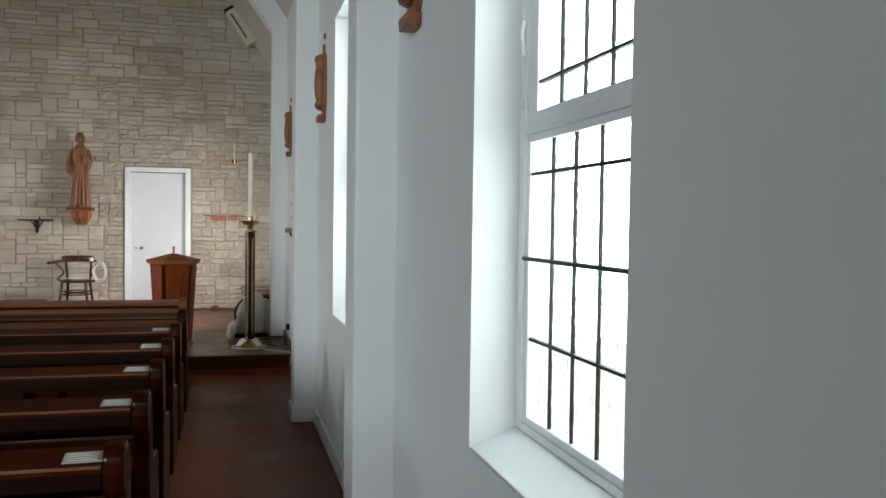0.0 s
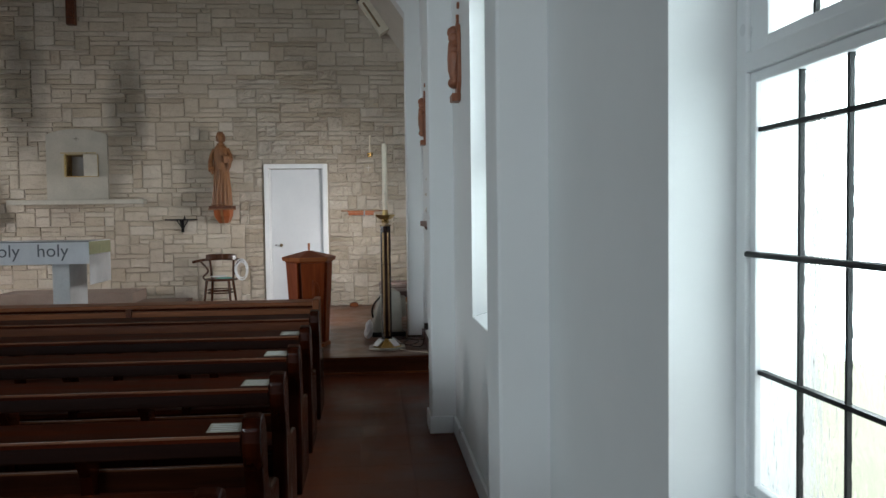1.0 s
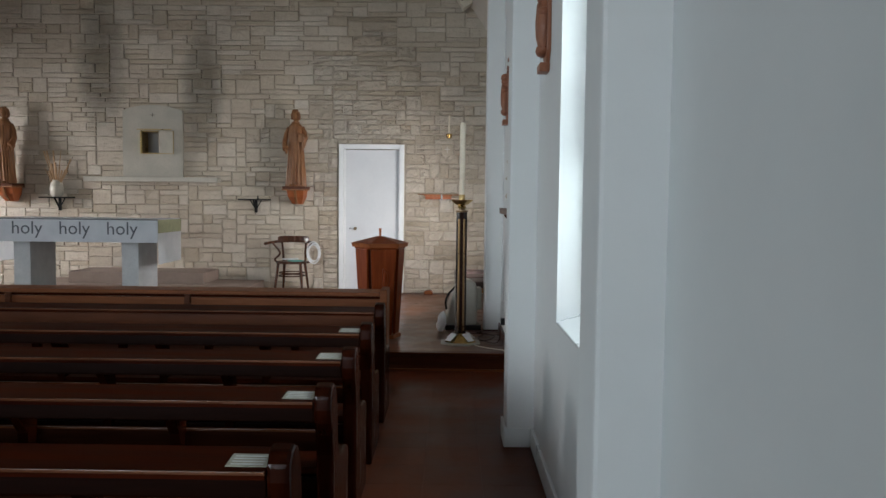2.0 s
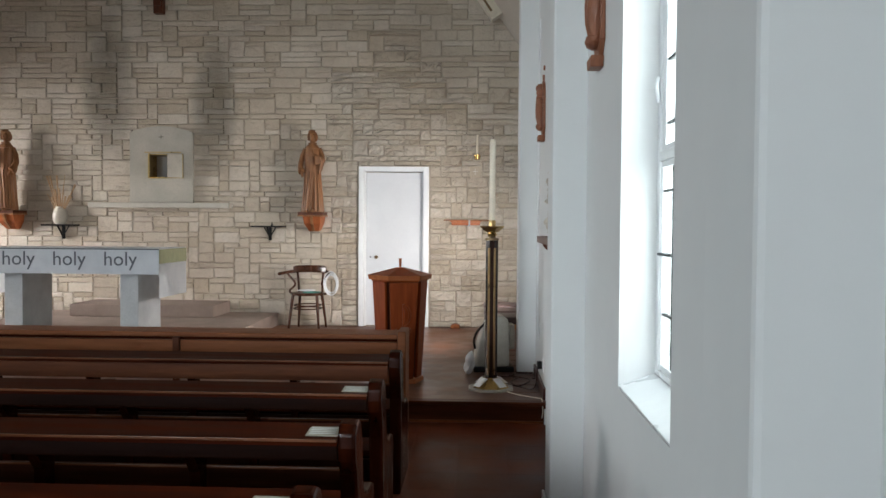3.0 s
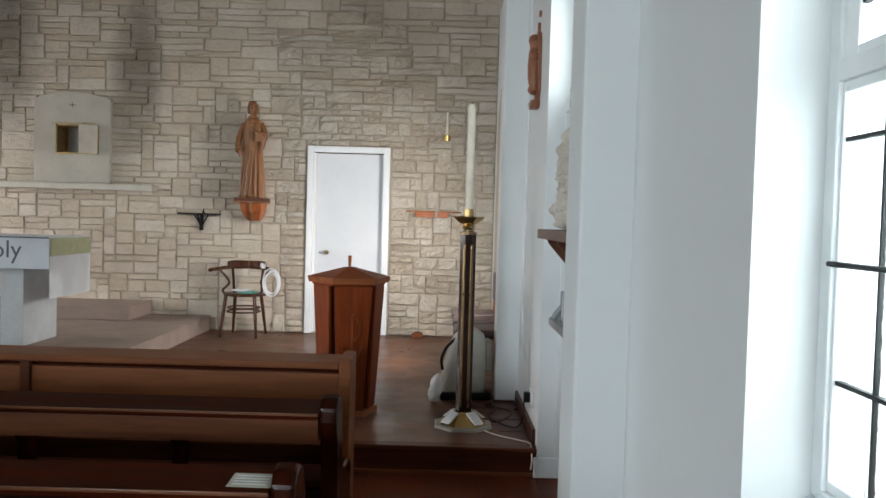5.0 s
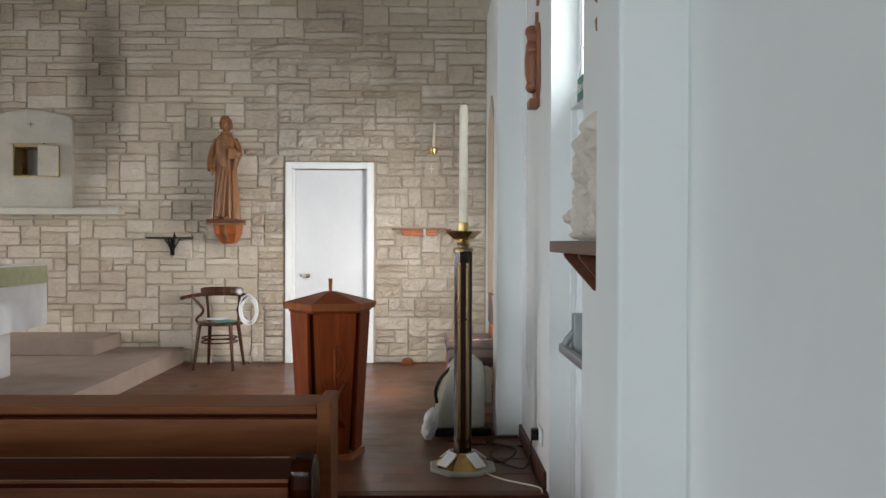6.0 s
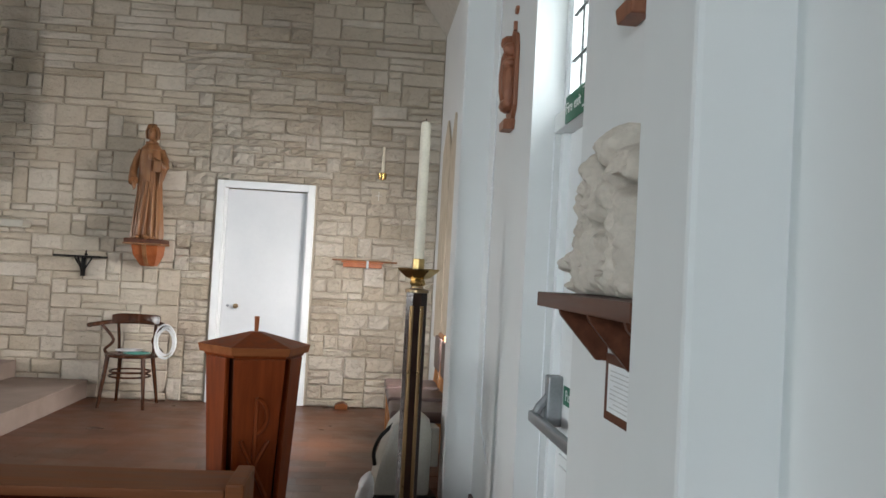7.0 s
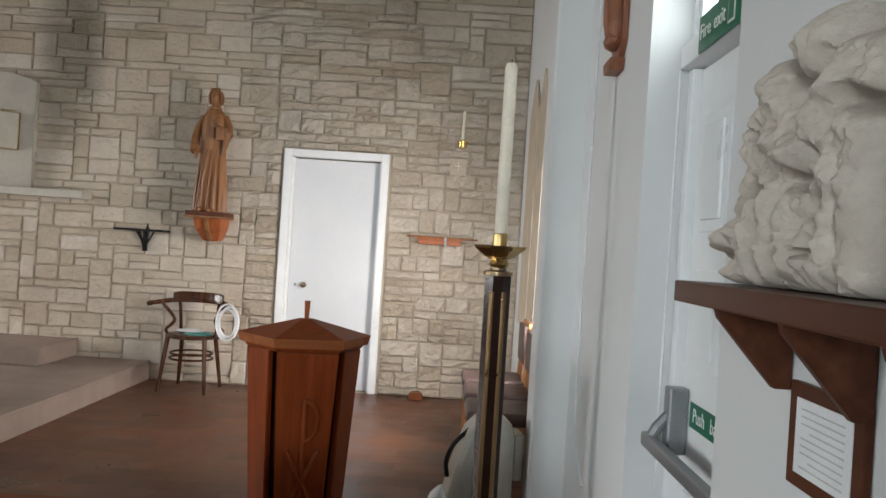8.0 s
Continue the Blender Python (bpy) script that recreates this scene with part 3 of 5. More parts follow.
# ---------------------------------------------------------------- fire exit
EXIT_X = GLASS + 0.005
exit_door = thing("door_1", "white panelled fire exit door with a push bar", "door", kind="structure")
leaf = box(EXIT_X, EXIT_X + 0.045, 7.275, 7.985, 0.012, 2.035, 0.003)
part("leaf", leaf, M_PAINT, exit_door)
for nm, a in (("door_frame", (7.225, 7.27, 0.0, 2.04)), ("door_frame", (7.99, 8.035, 0.0, 2.04))):
    part(nm, bar_box(*a, EXIT_X - 0.03, EXIT_X + 0.06, 0.004), M_PAINT, exit_door)
part("door_head", box(W + 0.095, EXIT_X + 0.09, 7.225, 8.036, 2.042, 2.115, 0.006), M_PAINT, exit_door, "white transom ledge over the door")
for z0, z1 in ((0.2, 0.76), (1.13, 1.42), (1.53, 1.88)):
    for y0, y1 in ((7.35, 7.59), (7.67, 7.91)):
        fr = box(EXIT_X - 0.009, EXIT_X + 0.001, y0, y1, z0, z1, 0.005)
        part("panel", fr, M_PAINT, exit_door)
        part("panel_field", box(EXIT_X - 0.018, EXIT_X - 0.006, y0 + 0.035, y1 - 0.035, z0 + 0.035, z1 - 0.035, 0.007), M_PAINT, exit_door)
bar = thing("panic_bar", "grey metal push bar on the exit door", "push bar", (EXIT_X, 0, 0))
part("housing", box(-0.062, -0.001, 7.905, 7.965, 0.86, 1.06, 0.008), M_STEEL, bar, "grey vertical lock housing")
part("housing", box(-0.062, -0.001, 7.285, 7.345, 0.86, 1.06, 0.008), M_STEEL, bar, "grey vertical lock housing")
for y in (7.935, 7.315):
    part("arm", tube([(-0.05, y, 0.975), (-0.085, y, 0.935), (-0.105, y, 0.895)], 0.018, 8), M_STEEL, bar)
part("push_rail", box(-0.12, -0.09, 7.27, 7.99, 0.868, 0.912, 0.01), M_STEEL, bar)
push_sign = thing("push_sign", "green sign with white words on the door", "sign")
part("plate", box(EXIT_X - 0.004, EXIT_X - 0.001, 7.55, 7.885, 0.955, 1.028), M_SIGN, push_sign)
to_wall = Matrix(((0, 0, -1, 0), (-1, 0, 0, 0), (0, 1, 0, 0), (0, 0, 0, 1)))
for words, y in (("Push", 7.80), ("bar", 7.66)):
    lettering("word", words, 0.058, M_WHITE_INK, push_sign, Matrix.Translation((EXIT_X - 0.0045, y, 0.992)) @ to_wall, 0.0008)
exit_sign = thing("exit_sign", "green fire exit sign with white letters", "sign")
part("plate", box(W + 0.088, W + 0.094, 7.50, 7.825, 2.042, 2.146), M_SIGN, exit_sign)
for words, y in (("Fire", 7.765), ("exit", 7.645)):
    lettering("word", words, 0.062, M_WHITE_INK, exit_sign, Matrix.Translation((W + 0.087, y, 2.096)) @ to_wall, 0.0008)
part("pictogram", box(W + 0.086, W + 0.088, 7.525, 7.575, 2.06, 2.132, 0.0005), M_WHITE_INK, exit_sign, "white framed pictogram")
part("pictogram_field", box(W + 0.0848, W + 0.0858, 7.531, 7.569, 2.066, 2.126), M_SIGN, exit_sign)

# ---------------------------------------------------------------- sacristy door in the stone wall
door = thing("door_2", "plain white flush door in a white frame", "door", (0, 0, 0), kind="structure")
x0, x1 = DOOR_X
FACE = 12.372
part("architrave", box(x0, x0 + 0.065, FACE - 0.025, BACK + 0.02, S, DOOR_TOP, 0.006), M_PAINT, door)
part("architrave", box(x1 - 0.065, x1, FACE - 0.025, BACK + 0.02, S, DOOR_TOP, 0.006), M_PAINT, door)
part("architrave", box(x0 + 0.065, x1 - 0.065, FACE - 0.025, BACK + 0.02, DOOR_TOP - 0.065, DOOR_TOP, 0.006), M_PAINT, door)
part("lining", box(x0 + 0.061, x0 + 0.085, BACK + 0.021, BACK + 0.2, S, DOOR_TOP - 0.067), M_PAINT, door)
part("lining", box(x1 - 0.085, x1 - 0.061, BACK + 0.021, BACK + 0.2, S, DOOR_TOP - 0.067), M_PAINT, door)
part("leaf", box(x0 + 0.087, x1 - 0.087, BACK + 0.045, BACK + 0.09, S + 0.008, DOOR_TOP - 0.072, 0.003), M_DOOR, door)
rose = turned([(0.013, 0.0), (0.013, 0.006), (0.006, 0.012), (0.001, 0.012)], 12)
bmesh.ops.transform(rose, matrix=Matrix.Translation((-1.262, BACK + 0.046, 1.045)) @ Matrix.Rotation(radians(90), 4, 'X'), verts=rose.verts)
part("lock_rose", rose, M_STEEL, door, "small grey lock", True)
knob = turned([(0.022, 0.0), (0.024, 0.006), (0.01, 0.012), (0.01, 0.03), (0.026, 0.042), (0.027, 0.055), (0.018, 0.066), (0.003, 0.068)], 14)
bmesh.ops.transform(knob, matrix=Matrix.Translation((-1.185, BACK + 0.046, 1.045)) @ Matrix.Rotation(radians(90), 4, 'X') @ Matrix.Scale(0.85, 4), verts=knob.verts)
part("door_knob", knob, M_KNOB, door, "dark bronze door knob", True)
tagged(part("wall_sacristy", box(x0 - 0.2, x1 + 0.2, BACK + 0.31, BACK + 0.4, -0.05, 2.6), M_PLASTER), "plain wall closing the doorway behind", "wall", kind="structure")


# ---------------------------------------------------------------- pews
PEW_LEN = 4.0
PEW_END = -0.285


def pew(at_y):
    """A dark bench with a broad book ledge on its open back. Origin: floor under the ledge's rear edge at the aisle end."""
    p = thing("pew", "dark stained wooden pew with a broad book ledge", "pew", (PEW_END, at_y, 0), 0, "rows of pews")
    prof = [(0.03, 0.0), (0.50, 0.0), (0.505, 0.06), (0.48, 0.12), (0.48, 0.34), (0.49, 0.39), (0.475, 0.43), (0.42, 0.45), (0.30, 0.455), (0.235, 0.47), (0.195, 0.50),
            (0.175, 0.55), (0.168, 0.61), (0.16, 0.67), (0.145, 0.725), (0.115, 0.765), (0.065, 0.786), (0.02, 0.778), (-0.008, 0.75), (-0.012, 0.70), (0.0, 0.65), (0.03, 0.60), (0.05, 0.52), (0.055, 0.36), (0.045, 0.2), (0.03, 0.08)]
    for x in (-0.065, -PEW_LEN):
        part("end_panel", prism(prof, x, x + 0.065, "x", 0.012), M_DARK_OAK_Z, p)
    a, b = -PEW_LEN + 0.066, -0.066
    part("book_ledge", prism([(-0.02, 0.709), (0.16, 0.724), (0.16, 0.746), (-0.02, 0.731)], a, b, "x", 0.004), M_DARK_OAK, p)
    part("worn_edge", box(a, b, -0.023, -0.017, 0.7235, 0.7325, 0.001), M_EDGE, p, "worn edge with its gloss highlight put into a paler colour")
    part("ledge_front", box(a, b, -0.004, 0.016, 0.655, 0.7095, 0.004), M_SHADED_BACK, p)
    part("ledge_cleat", box(a, b, 0.128, 0.15, 0.68, 0.7215, 0.004), M_RAIL, p)
    part("back_rail", box(a, b, 0.184, 0.214, 0.49, 0.57, 0.006), M_RAIL, p)
    part("rail_edge", box(a, b, 0.181, 0.187, 0.5645, 0.5725, 0.001), M_EDGE, p, "worn upper edge of the back rail, highlight painted in")
    part("lower_rail", box(a, b, 0.15, 0.17, 0.30, 0.40, 0.004), M_SHADED_BACK, p)
    part("seat", prism([(0.13, 0.42), (0.52, 0.435), (0.52, 0.46), (0.13, 0.445)], a, b, "x", 0.005), M_DARK_OAK, p)
    part("plinth", box(a, b, 0.40, 0.425, 0.05, 0.419, 0.003), M_SHADED_BACK, p)
    for k in range(1, 7):
        x = -PEW_LEN * k / 7 - 0.03
        part("support", prism([(0.15, 0.0), (0.39, 0.0), (0.39, 0.418), (0.183, 0.418), (0.183, 0.60), (0.126, 0.70), (0.03, 0.70), (0.045, 0.65), (0.11, 0.57)], x - 0.02, x + 0.02, "x", 0.003), M_DARK_OAK_Z, p)
    part("kneeler", box(a, b, -0.06, 0.07, 0.12, 0.16, 0.01), M_DARK_OAK, p)
    for k in (0, 2, 4):
        x = -PEW_LEN * k / 4
        x = min(b - 0.03, max(a + 0.03, x))
        part("kneeler_bracket", box(x - 0.02, x + 0.02, -0.04, 0.16, 0.0, 0.119, 0.004), M_DARK_OAK_Z, p)
    return p


PEWS = (6.38, 5.55, 4.81, 4.08, 3.34, 2.58)
first_pew = pew(PEWS[0])
for y in PEWS[1:]:
    copy_thing(first_pew, pose(PEW_END, y, 0))

part("back_board", box(-PEW_LEN + 0.067, -0.067, -0.017, -0.0045, 0.625, 0.7085, 0.003), M_PEW_BOARD, first_pew, "brown board under the ledge")

front = thing("kneeling_screen", "brown open wooden screen before the first pew", "screen", (-0.335, 7.235, 0))
for x in (-0.055, -4.0):
    part("end_post", box(x, x + 0.055, 0.0, 0.25, 0.0, 0.778, 0.008), M_FRONT_OAK, front)
part("top_board", box(-3.944, -0.056, 0.0, 0.25, 0.728, 0.758, 0.005), M_FRONT_OAK, front)
# dark strip fills the groove: its shade comes from the colour
part("groove", box(-3.944, -0.056, 0.05, 0.2, 0.704, 0.727), M_DARK_OAK, front, "strip in the groove under the top, shade put into its dark colour")
part("upper_rail", box(-3.944, -0.056, 0.03, 0.058, 0.555, 0.703, 0.004), M_FRONT_OAK, front)
part("end_board", box(-0.17, -0.056, 0.0305, 0.0575, 0.10, 0.553, 0.004), M_FRONT_OAK, front)
part("lower_rail", box(-3.944, -0.056, 0.03, 0.1, 0.0, 0.099, 0.004), M_FRONT_OAK, front)
for x in (-1.5, -2.85):
    part("muntin", box(x - 0.022, x + 0.022, 0.004, 0.0285, 0.10, 0.7265, 0.004), M_PEW_BOARD, front, "darker upright bracket")

# leaflets on the ledges
rng = random.Random(4)
for k, y in enumerate(PEWS):
    if k == 0:
        continue
    n = rng.choice((2, 3, 4))
    sheet = thing("leaflet", "small stack of cream printed leaflets on a ledge", "leaflet", (PEW_END - 0.112, y + 0.055, 0.7385), rng.uniform(-4, 4), "leaflets on the pews")
    sheet.rotation_euler[0] = math.atan2(0.015, 0.18)
    for j in range(n):
        part("sheet", box(-0.068 + 0.002 * j, 0.043 + 0.002 * j, -0.043, 0.041, 0.0016 * j, 0.0016 * j + 0.0012), M_PAPER, sheet)
    for j in range(4):
        part("printed_line", box(-0.056, 0.033, -0.033 + j * 0.018, -0.027 + j * 0.018, 0.0016 * n - 0.0003, 0.0016 * n + 0.0003), M_PRINT, sheet)

# ---------------------------------------------------------------- ambo
ambo = thing("ambo", "six-sided reddish wooden lectern with carved monogram", "lectern", (-0.527, 8.82, S), 14)


def hexagon(r, rot=0.0):
    return [(r * math.cos(radians(60 * i + rot)), r * math.sin(radians(60 * i + rot))) for i in range(6)]


def frustum(r0, z0, r1, z1):
    b = bmesh.new()
    a = [b.verts.new((x, y, z0)) for x, y in hexagon(r0)]
    c = [b.verts.new((x, y, z1)) for x, y in hexagon(r1)]
    b.faces.new(a)
    b.faces.new(c)
    for i in range(6):
        j = (i + 1) % 6
        b.faces.new((a[i], a[j], c[j], c[i]))
    return b


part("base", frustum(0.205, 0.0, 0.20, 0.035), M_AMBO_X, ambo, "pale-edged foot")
part("core", frustum(0.145, 0.035, 0.19, 0.835), M_AMBO_IN, ambo, "inner core, shade of the gaps put into its dark colour")
for i in range(6):
    a = radians(60 * i + 30)
    d = bmesh.new()
    lo_w, hi_w = (0.086, 0.120) if i in (1, 4) else (0.058, 0.082)
    lo_r, hi_r = (0.172, 0.216) if i in (1, 4) else (0.166, 0.208)
    slide = {0: -0.022, 2: 0.022, 3: -0.022, 5: 0.022}.get(i, 0.0)
    pts = [(lo_r, slide - lo_w, 0.036), (lo_r, slide + lo_w, 0.036), (hi_r, slide + hi_w, 0.834), (hi_r, slide - hi_w, 0.834)]
    outer = [d.verts.new(p) for p in pts]
    inner = [d.verts.new((p[0] - 0.024, p[1], p[2])) for p in pts]
    d.faces.new(outer)
    d.faces.new(inner)
    for k in range(4):
        d.faces.new((outer[k], outer[(k + 1) % 4], inner[(k + 1) % 4], inner[k]))
    bmesh.ops.bevel(d, geom=list(d.edges), offset=0.004, segments=2, affect='EDGES')
    bmesh.ops.rotate(d, matrix=Matrix.Rotation(a, 3, 'Z'), verts=d.verts)
    part("board", d, M_AMBO, ambo)
part("neck", frustum(0.236, 0.835, 0.242, 0.85), M_AMBO, ambo)
part("top_rim", frustum(0.262, 0.851, 0.272, 0.888), M_AMBO_X, ambo, "moulded rim, light on its faces put into a paler colour")
part("top", frustum(0.27, 0.8885, 0.035, 0.948), M_AMBO, ambo, "shallow six-sided pyramid top")
part("pin", prism([(-0.008, 0.94), (0.008, 0.94), (0.012, 1.022), (-0.012, 1.022)], -0.009, 0.009, "y", 0.002), M_CORBEL, ambo)
# raised monogram on the board that faces the nave
mono = bmesh.new()
tilt = math.atan2(0.044, 0.798)


def on_board(u, v, n=0.0):
    z = 0.035 + v
    r = 0.172 + 0.044 * v / 0.798 + n
    return (u, -r, z)


stroke = 0.012
for ends in (((0.0, 0.14), (0.0, 0.62)), ((-0.062, 0.16), (0.062, 0.42)), ((0.062, 0.16), (-0.062, 0.42))):
    (u0, v0), (u1, v1) = ends
    tube([on_board(u0 + (u1 - u0) * k / 6, v0 + (v1 - v0) * k / 6, 0.003) for k in range(7)], stroke, 6, mono)
tube([on_board(0.05 * math.sin(a), 0.535 + 0.08 * math.cos(a), 0.003) for a in [math.pi * k / 10 for k in range(11)]], stroke, 6, mono)
part("monogram", mono, M_AMBO, ambo, "carved monogram of crossed strokes in relief", True)

# ---------------------------------------------------------------- candle stand
stand = thing("candle_stand", "tall dark and brass candle stand with octagonal foot", "candle stand", (0.232, 8.52, S))


def octagon_loft(rows):
    b = bmesh.new()
    loops = [[b.verts.new((r * math.cos(radians(45 * i + 22.5)), r * math.sin(radians(45 * i + 22.5)), z)) for i in range(8)] for r, z in rows]
    for p, q in zip(loops, loops[1:]):
        for i in range(8):
            j = (i + 1) % 8
            b.faces.new((p[i], p[j], q[j], q[i]))
    b.faces.new(loops[0])
    b.faces.new(loops[-1])
    return b


part("foot_plate", octagon_loft([(0.19, 0.0), (0.19, 0.012), (0.182, 0.018)]), M_GREY_CASE, stand, "buff octagonal foot plate")
part("foot", octagon_loft([(0.15, 0.019), (0.135, 0.03), (0.058, 0.085), (0.052, 0.092)]), M_BRASS, stand, "faceted brass foot")
for k in range(4):
    a = radians(90 * k + 40)
    fin = prism([(0.06, 0.088), (0.145, 0.032), (0.155, 0.036), (0.07, 0.096)], -0.035, 0.035, "y", 0.003)
    bmesh.ops.rotate(fin, matrix=Matrix.Rotation(a, 3, 'Z'), verts=fin.verts)
    part("foot_facet", fin, M_LINEN, stand, "pale plate on the foot")
part("shaft", octagon_loft([(0.052, 0.093), (0.052, 1.185)]), M_EBONY, stand, "dark lacquered shaft")
for turn in (62, 118, 242, 298):
    a = radians(turn)
    rod = tube([(0.044 * math.cos(a), 0.044 * math.sin(a), 0.12), (0.044 * math.cos(a), 0.044 * math.sin(a), 1.125)], 0.0115, 10)
    part("brass_rod", rod, M_BRONZE, stand, "", True)
part("collar", turned([(0.056, 1.186), (0.056, 1.20), (0.03, 1.206), (0.03, 1.215)]), M_KNOB, stand, "", True)
part("dish", octagon_loft([(0.03, 1.216), (0.04, 1.228), (0.032, 1.245), (0.06, 1.256), (0.1, 1.288), (0.104, 1.297), (0.092, 1.297), (0.03, 1.268)]), M_GILT, stand, "flared brass drip dish")
part("socket", turned([(0.028, 1.263), (0.028, 1.34), (0.025, 1.343)]), M_GILT, stand, "brass candle socket", True)
candle = thing("paschal_candle", "tall thick cream candle in a brass socket", "candle", (0.232, 8.52, S + 1.344))
part("wax", turned([(0.024, 0.0), (0.0245, 0.1), (0.0235, 0.62), (0.018, 0.638), (0.004, 0.642)], 20), M_WAX, candle, "", True)
part("wick", tube([(0, 0, 0.641), (0.001, 0, 0.655)], 0.0018, 6), M_BLACK, candle)

# ---------------------------------------------------------------- the stone wall's fittings
FRONT = 12.375
mensa = thing("recess_surround", "smooth buff stone panel with curved head", "stone panel", (AXIS, 0, 0))
pts = [(-0.41, 1.722), (0.41, 1.722), (0.41, 2.62)] + [(0.41 - 0.82 * k / 12, 2.62 + 0.085 * math.sin(math.pi * k / 12) ** 0.8) for k in range(1, 12)] + [(-0.41, 2.62)]


def ring_panel():
    """The panel as four pieces round its square opening, in one mesh."""
    b = bmesh.new()
    lo, hi = FRONT - 0.045, BACK
    ox0, ox1, oz0, oz1 = NICHE[0] - AXIS, NICHE[1] - AXIS, NICHE[2], NICHE[3]
    box(-0.41, ox0, lo, hi, 1.722, 2.62, 0, b)
    box(ox1, 0.41, lo, hi, 1.722, 2.62, 0, b)
    box(ox0, ox1, lo, hi, 1.722, oz0, 0, b)
    box(ox0, ox1, lo, hi, oz1, 2.62, 0, b)
    head = [(-0.41, 2.62), (0.41, 2.62)] + [(0.41 - 0.82 * k / 14, 2.62 + 0.08 * math.sin(math.pi * k / 14) ** 0.75) for k in range(1, 14)]
    prism(head, lo, hi, "y", 0, b)
    bmesh.ops.remove_doubles(b, verts=b.verts, dist=0.0005)
    return b


part("panel", ring_panel(), M_NICHE, mensa)
part("incised_cross", box(-0.035, 0.035, FRONT - 0.047, FRONT - 0.0455, 2.562, 2.567), M_BLACK, mensa)
part("incised_cross", box(-0.0025, 0.0025, FRONT - 0.0475, FRONT - 0.046, 2.535, 2.588), M_BLACK, mensa)
part("lintel_strip", box(-0.215, 0.26, FRONT - 0.052, FRONT - 0.0455, 2.362, 2.374, 0.002), M_GILT, mensa)
tab = thing("tabernacle", "open brass tabernacle in a stone recess, doors ajar", "tabernacle", (AXIS, FRONT - 0.04, 0))
bx0, bx1, bz0, bz1 = NICHE[0] - AXIS + 0.003, NICHE[1] - AXIS - 0.003, NICHE[2] + 0.003, NICHE[3] - 0.003
shell = bmesh.new()
box(bx0, bx0 + 0.012, -0.02, 0.27, bz0, bz1, 0, shell)
box(bx1 - 0.012, bx1, -0.02, 0.27, bz0, bz1, 0, shell)
box(bx0 + 0.012, bx1 - 0.012, -0.02, 0.27, bz0, bz0 + 0.012, 0, shell)
box(bx0 + 0.012, bx1 - 0.012, -0.02, 0.27, bz1 - 0.012, bz1, 0, shell)
box(bx0 + 0.012, bx1 - 0.012, 0.255, 0.27, bz0 + 0.012, bz1 - 0.012, 0, shell)
part("case", shell, M_GILT, tab)
part("lining", box(bx0 + 0.013, bx1 - 0.013, 0.24, 0.254, bz0 + 0.013, bz1 - 0.013), M_FRONTAL, tab, "grey cloth lining at the back")
leaf_l = box(0.0, 0.012, -0.16, 0.0, bz0 + 0.005, bz1 - 0.005, 0.002)
bmesh.ops.rotate(leaf_l, matrix=Matrix.Rotation(radians(22), 3, 'Z'), verts=leaf_l.verts)
bmesh.ops.translate(leaf_l, vec=(bx0 + 0.01, -0.021, 0), verts=leaf_l.verts)
part("tabernacle_door", leaf_l, M_BRASS, tab)
leaf_r = box(-0.012, 0.0, -0.19, 0.0, bz0 + 0.005, bz1 - 0.005, 0.002)
bmesh.ops.rotate(leaf_r, matrix=Matrix.Rotation(radians(-52), 3, 'Z'), verts=leaf_r.verts)
bmesh.ops.translate(leaf_r, vec=(bx1 - 0.005, -0.021, 0), verts=leaf_r.verts)
part("tabernacle_door", leaf_r, M_VASE, tab, "cream-lined open door")

shelf = thing("stone_shelf", "long pale stone shelf fixed to the wall", "shelf", (AXIS, 0, 0))
part("slab", box(-0.905, 0.918, FRONT - 0.17, BACK, 1.655, 1.72, 0.008), M_SHELFSTONE, shelf)

cross = thing("wooden_cross", "dark wooden cross high on the stone wall", "cross", (AXIS, FRONT - 0.09, 0))
part("upright", box(-0.058, 0.058, -0.05, 0.05, 4.115, 5.9, 0.006), M_SHELF, cross)
part("arm", box(-0.55, 0.55, -0.045, 0.049, 5.2, 5.31, 0.006), M_SHELF, cross)
part("foot_rest", box(-0.045, 0.045, -0.09, -0.051, 4.2, 4.3, 0.006), M_SHELF, cross)


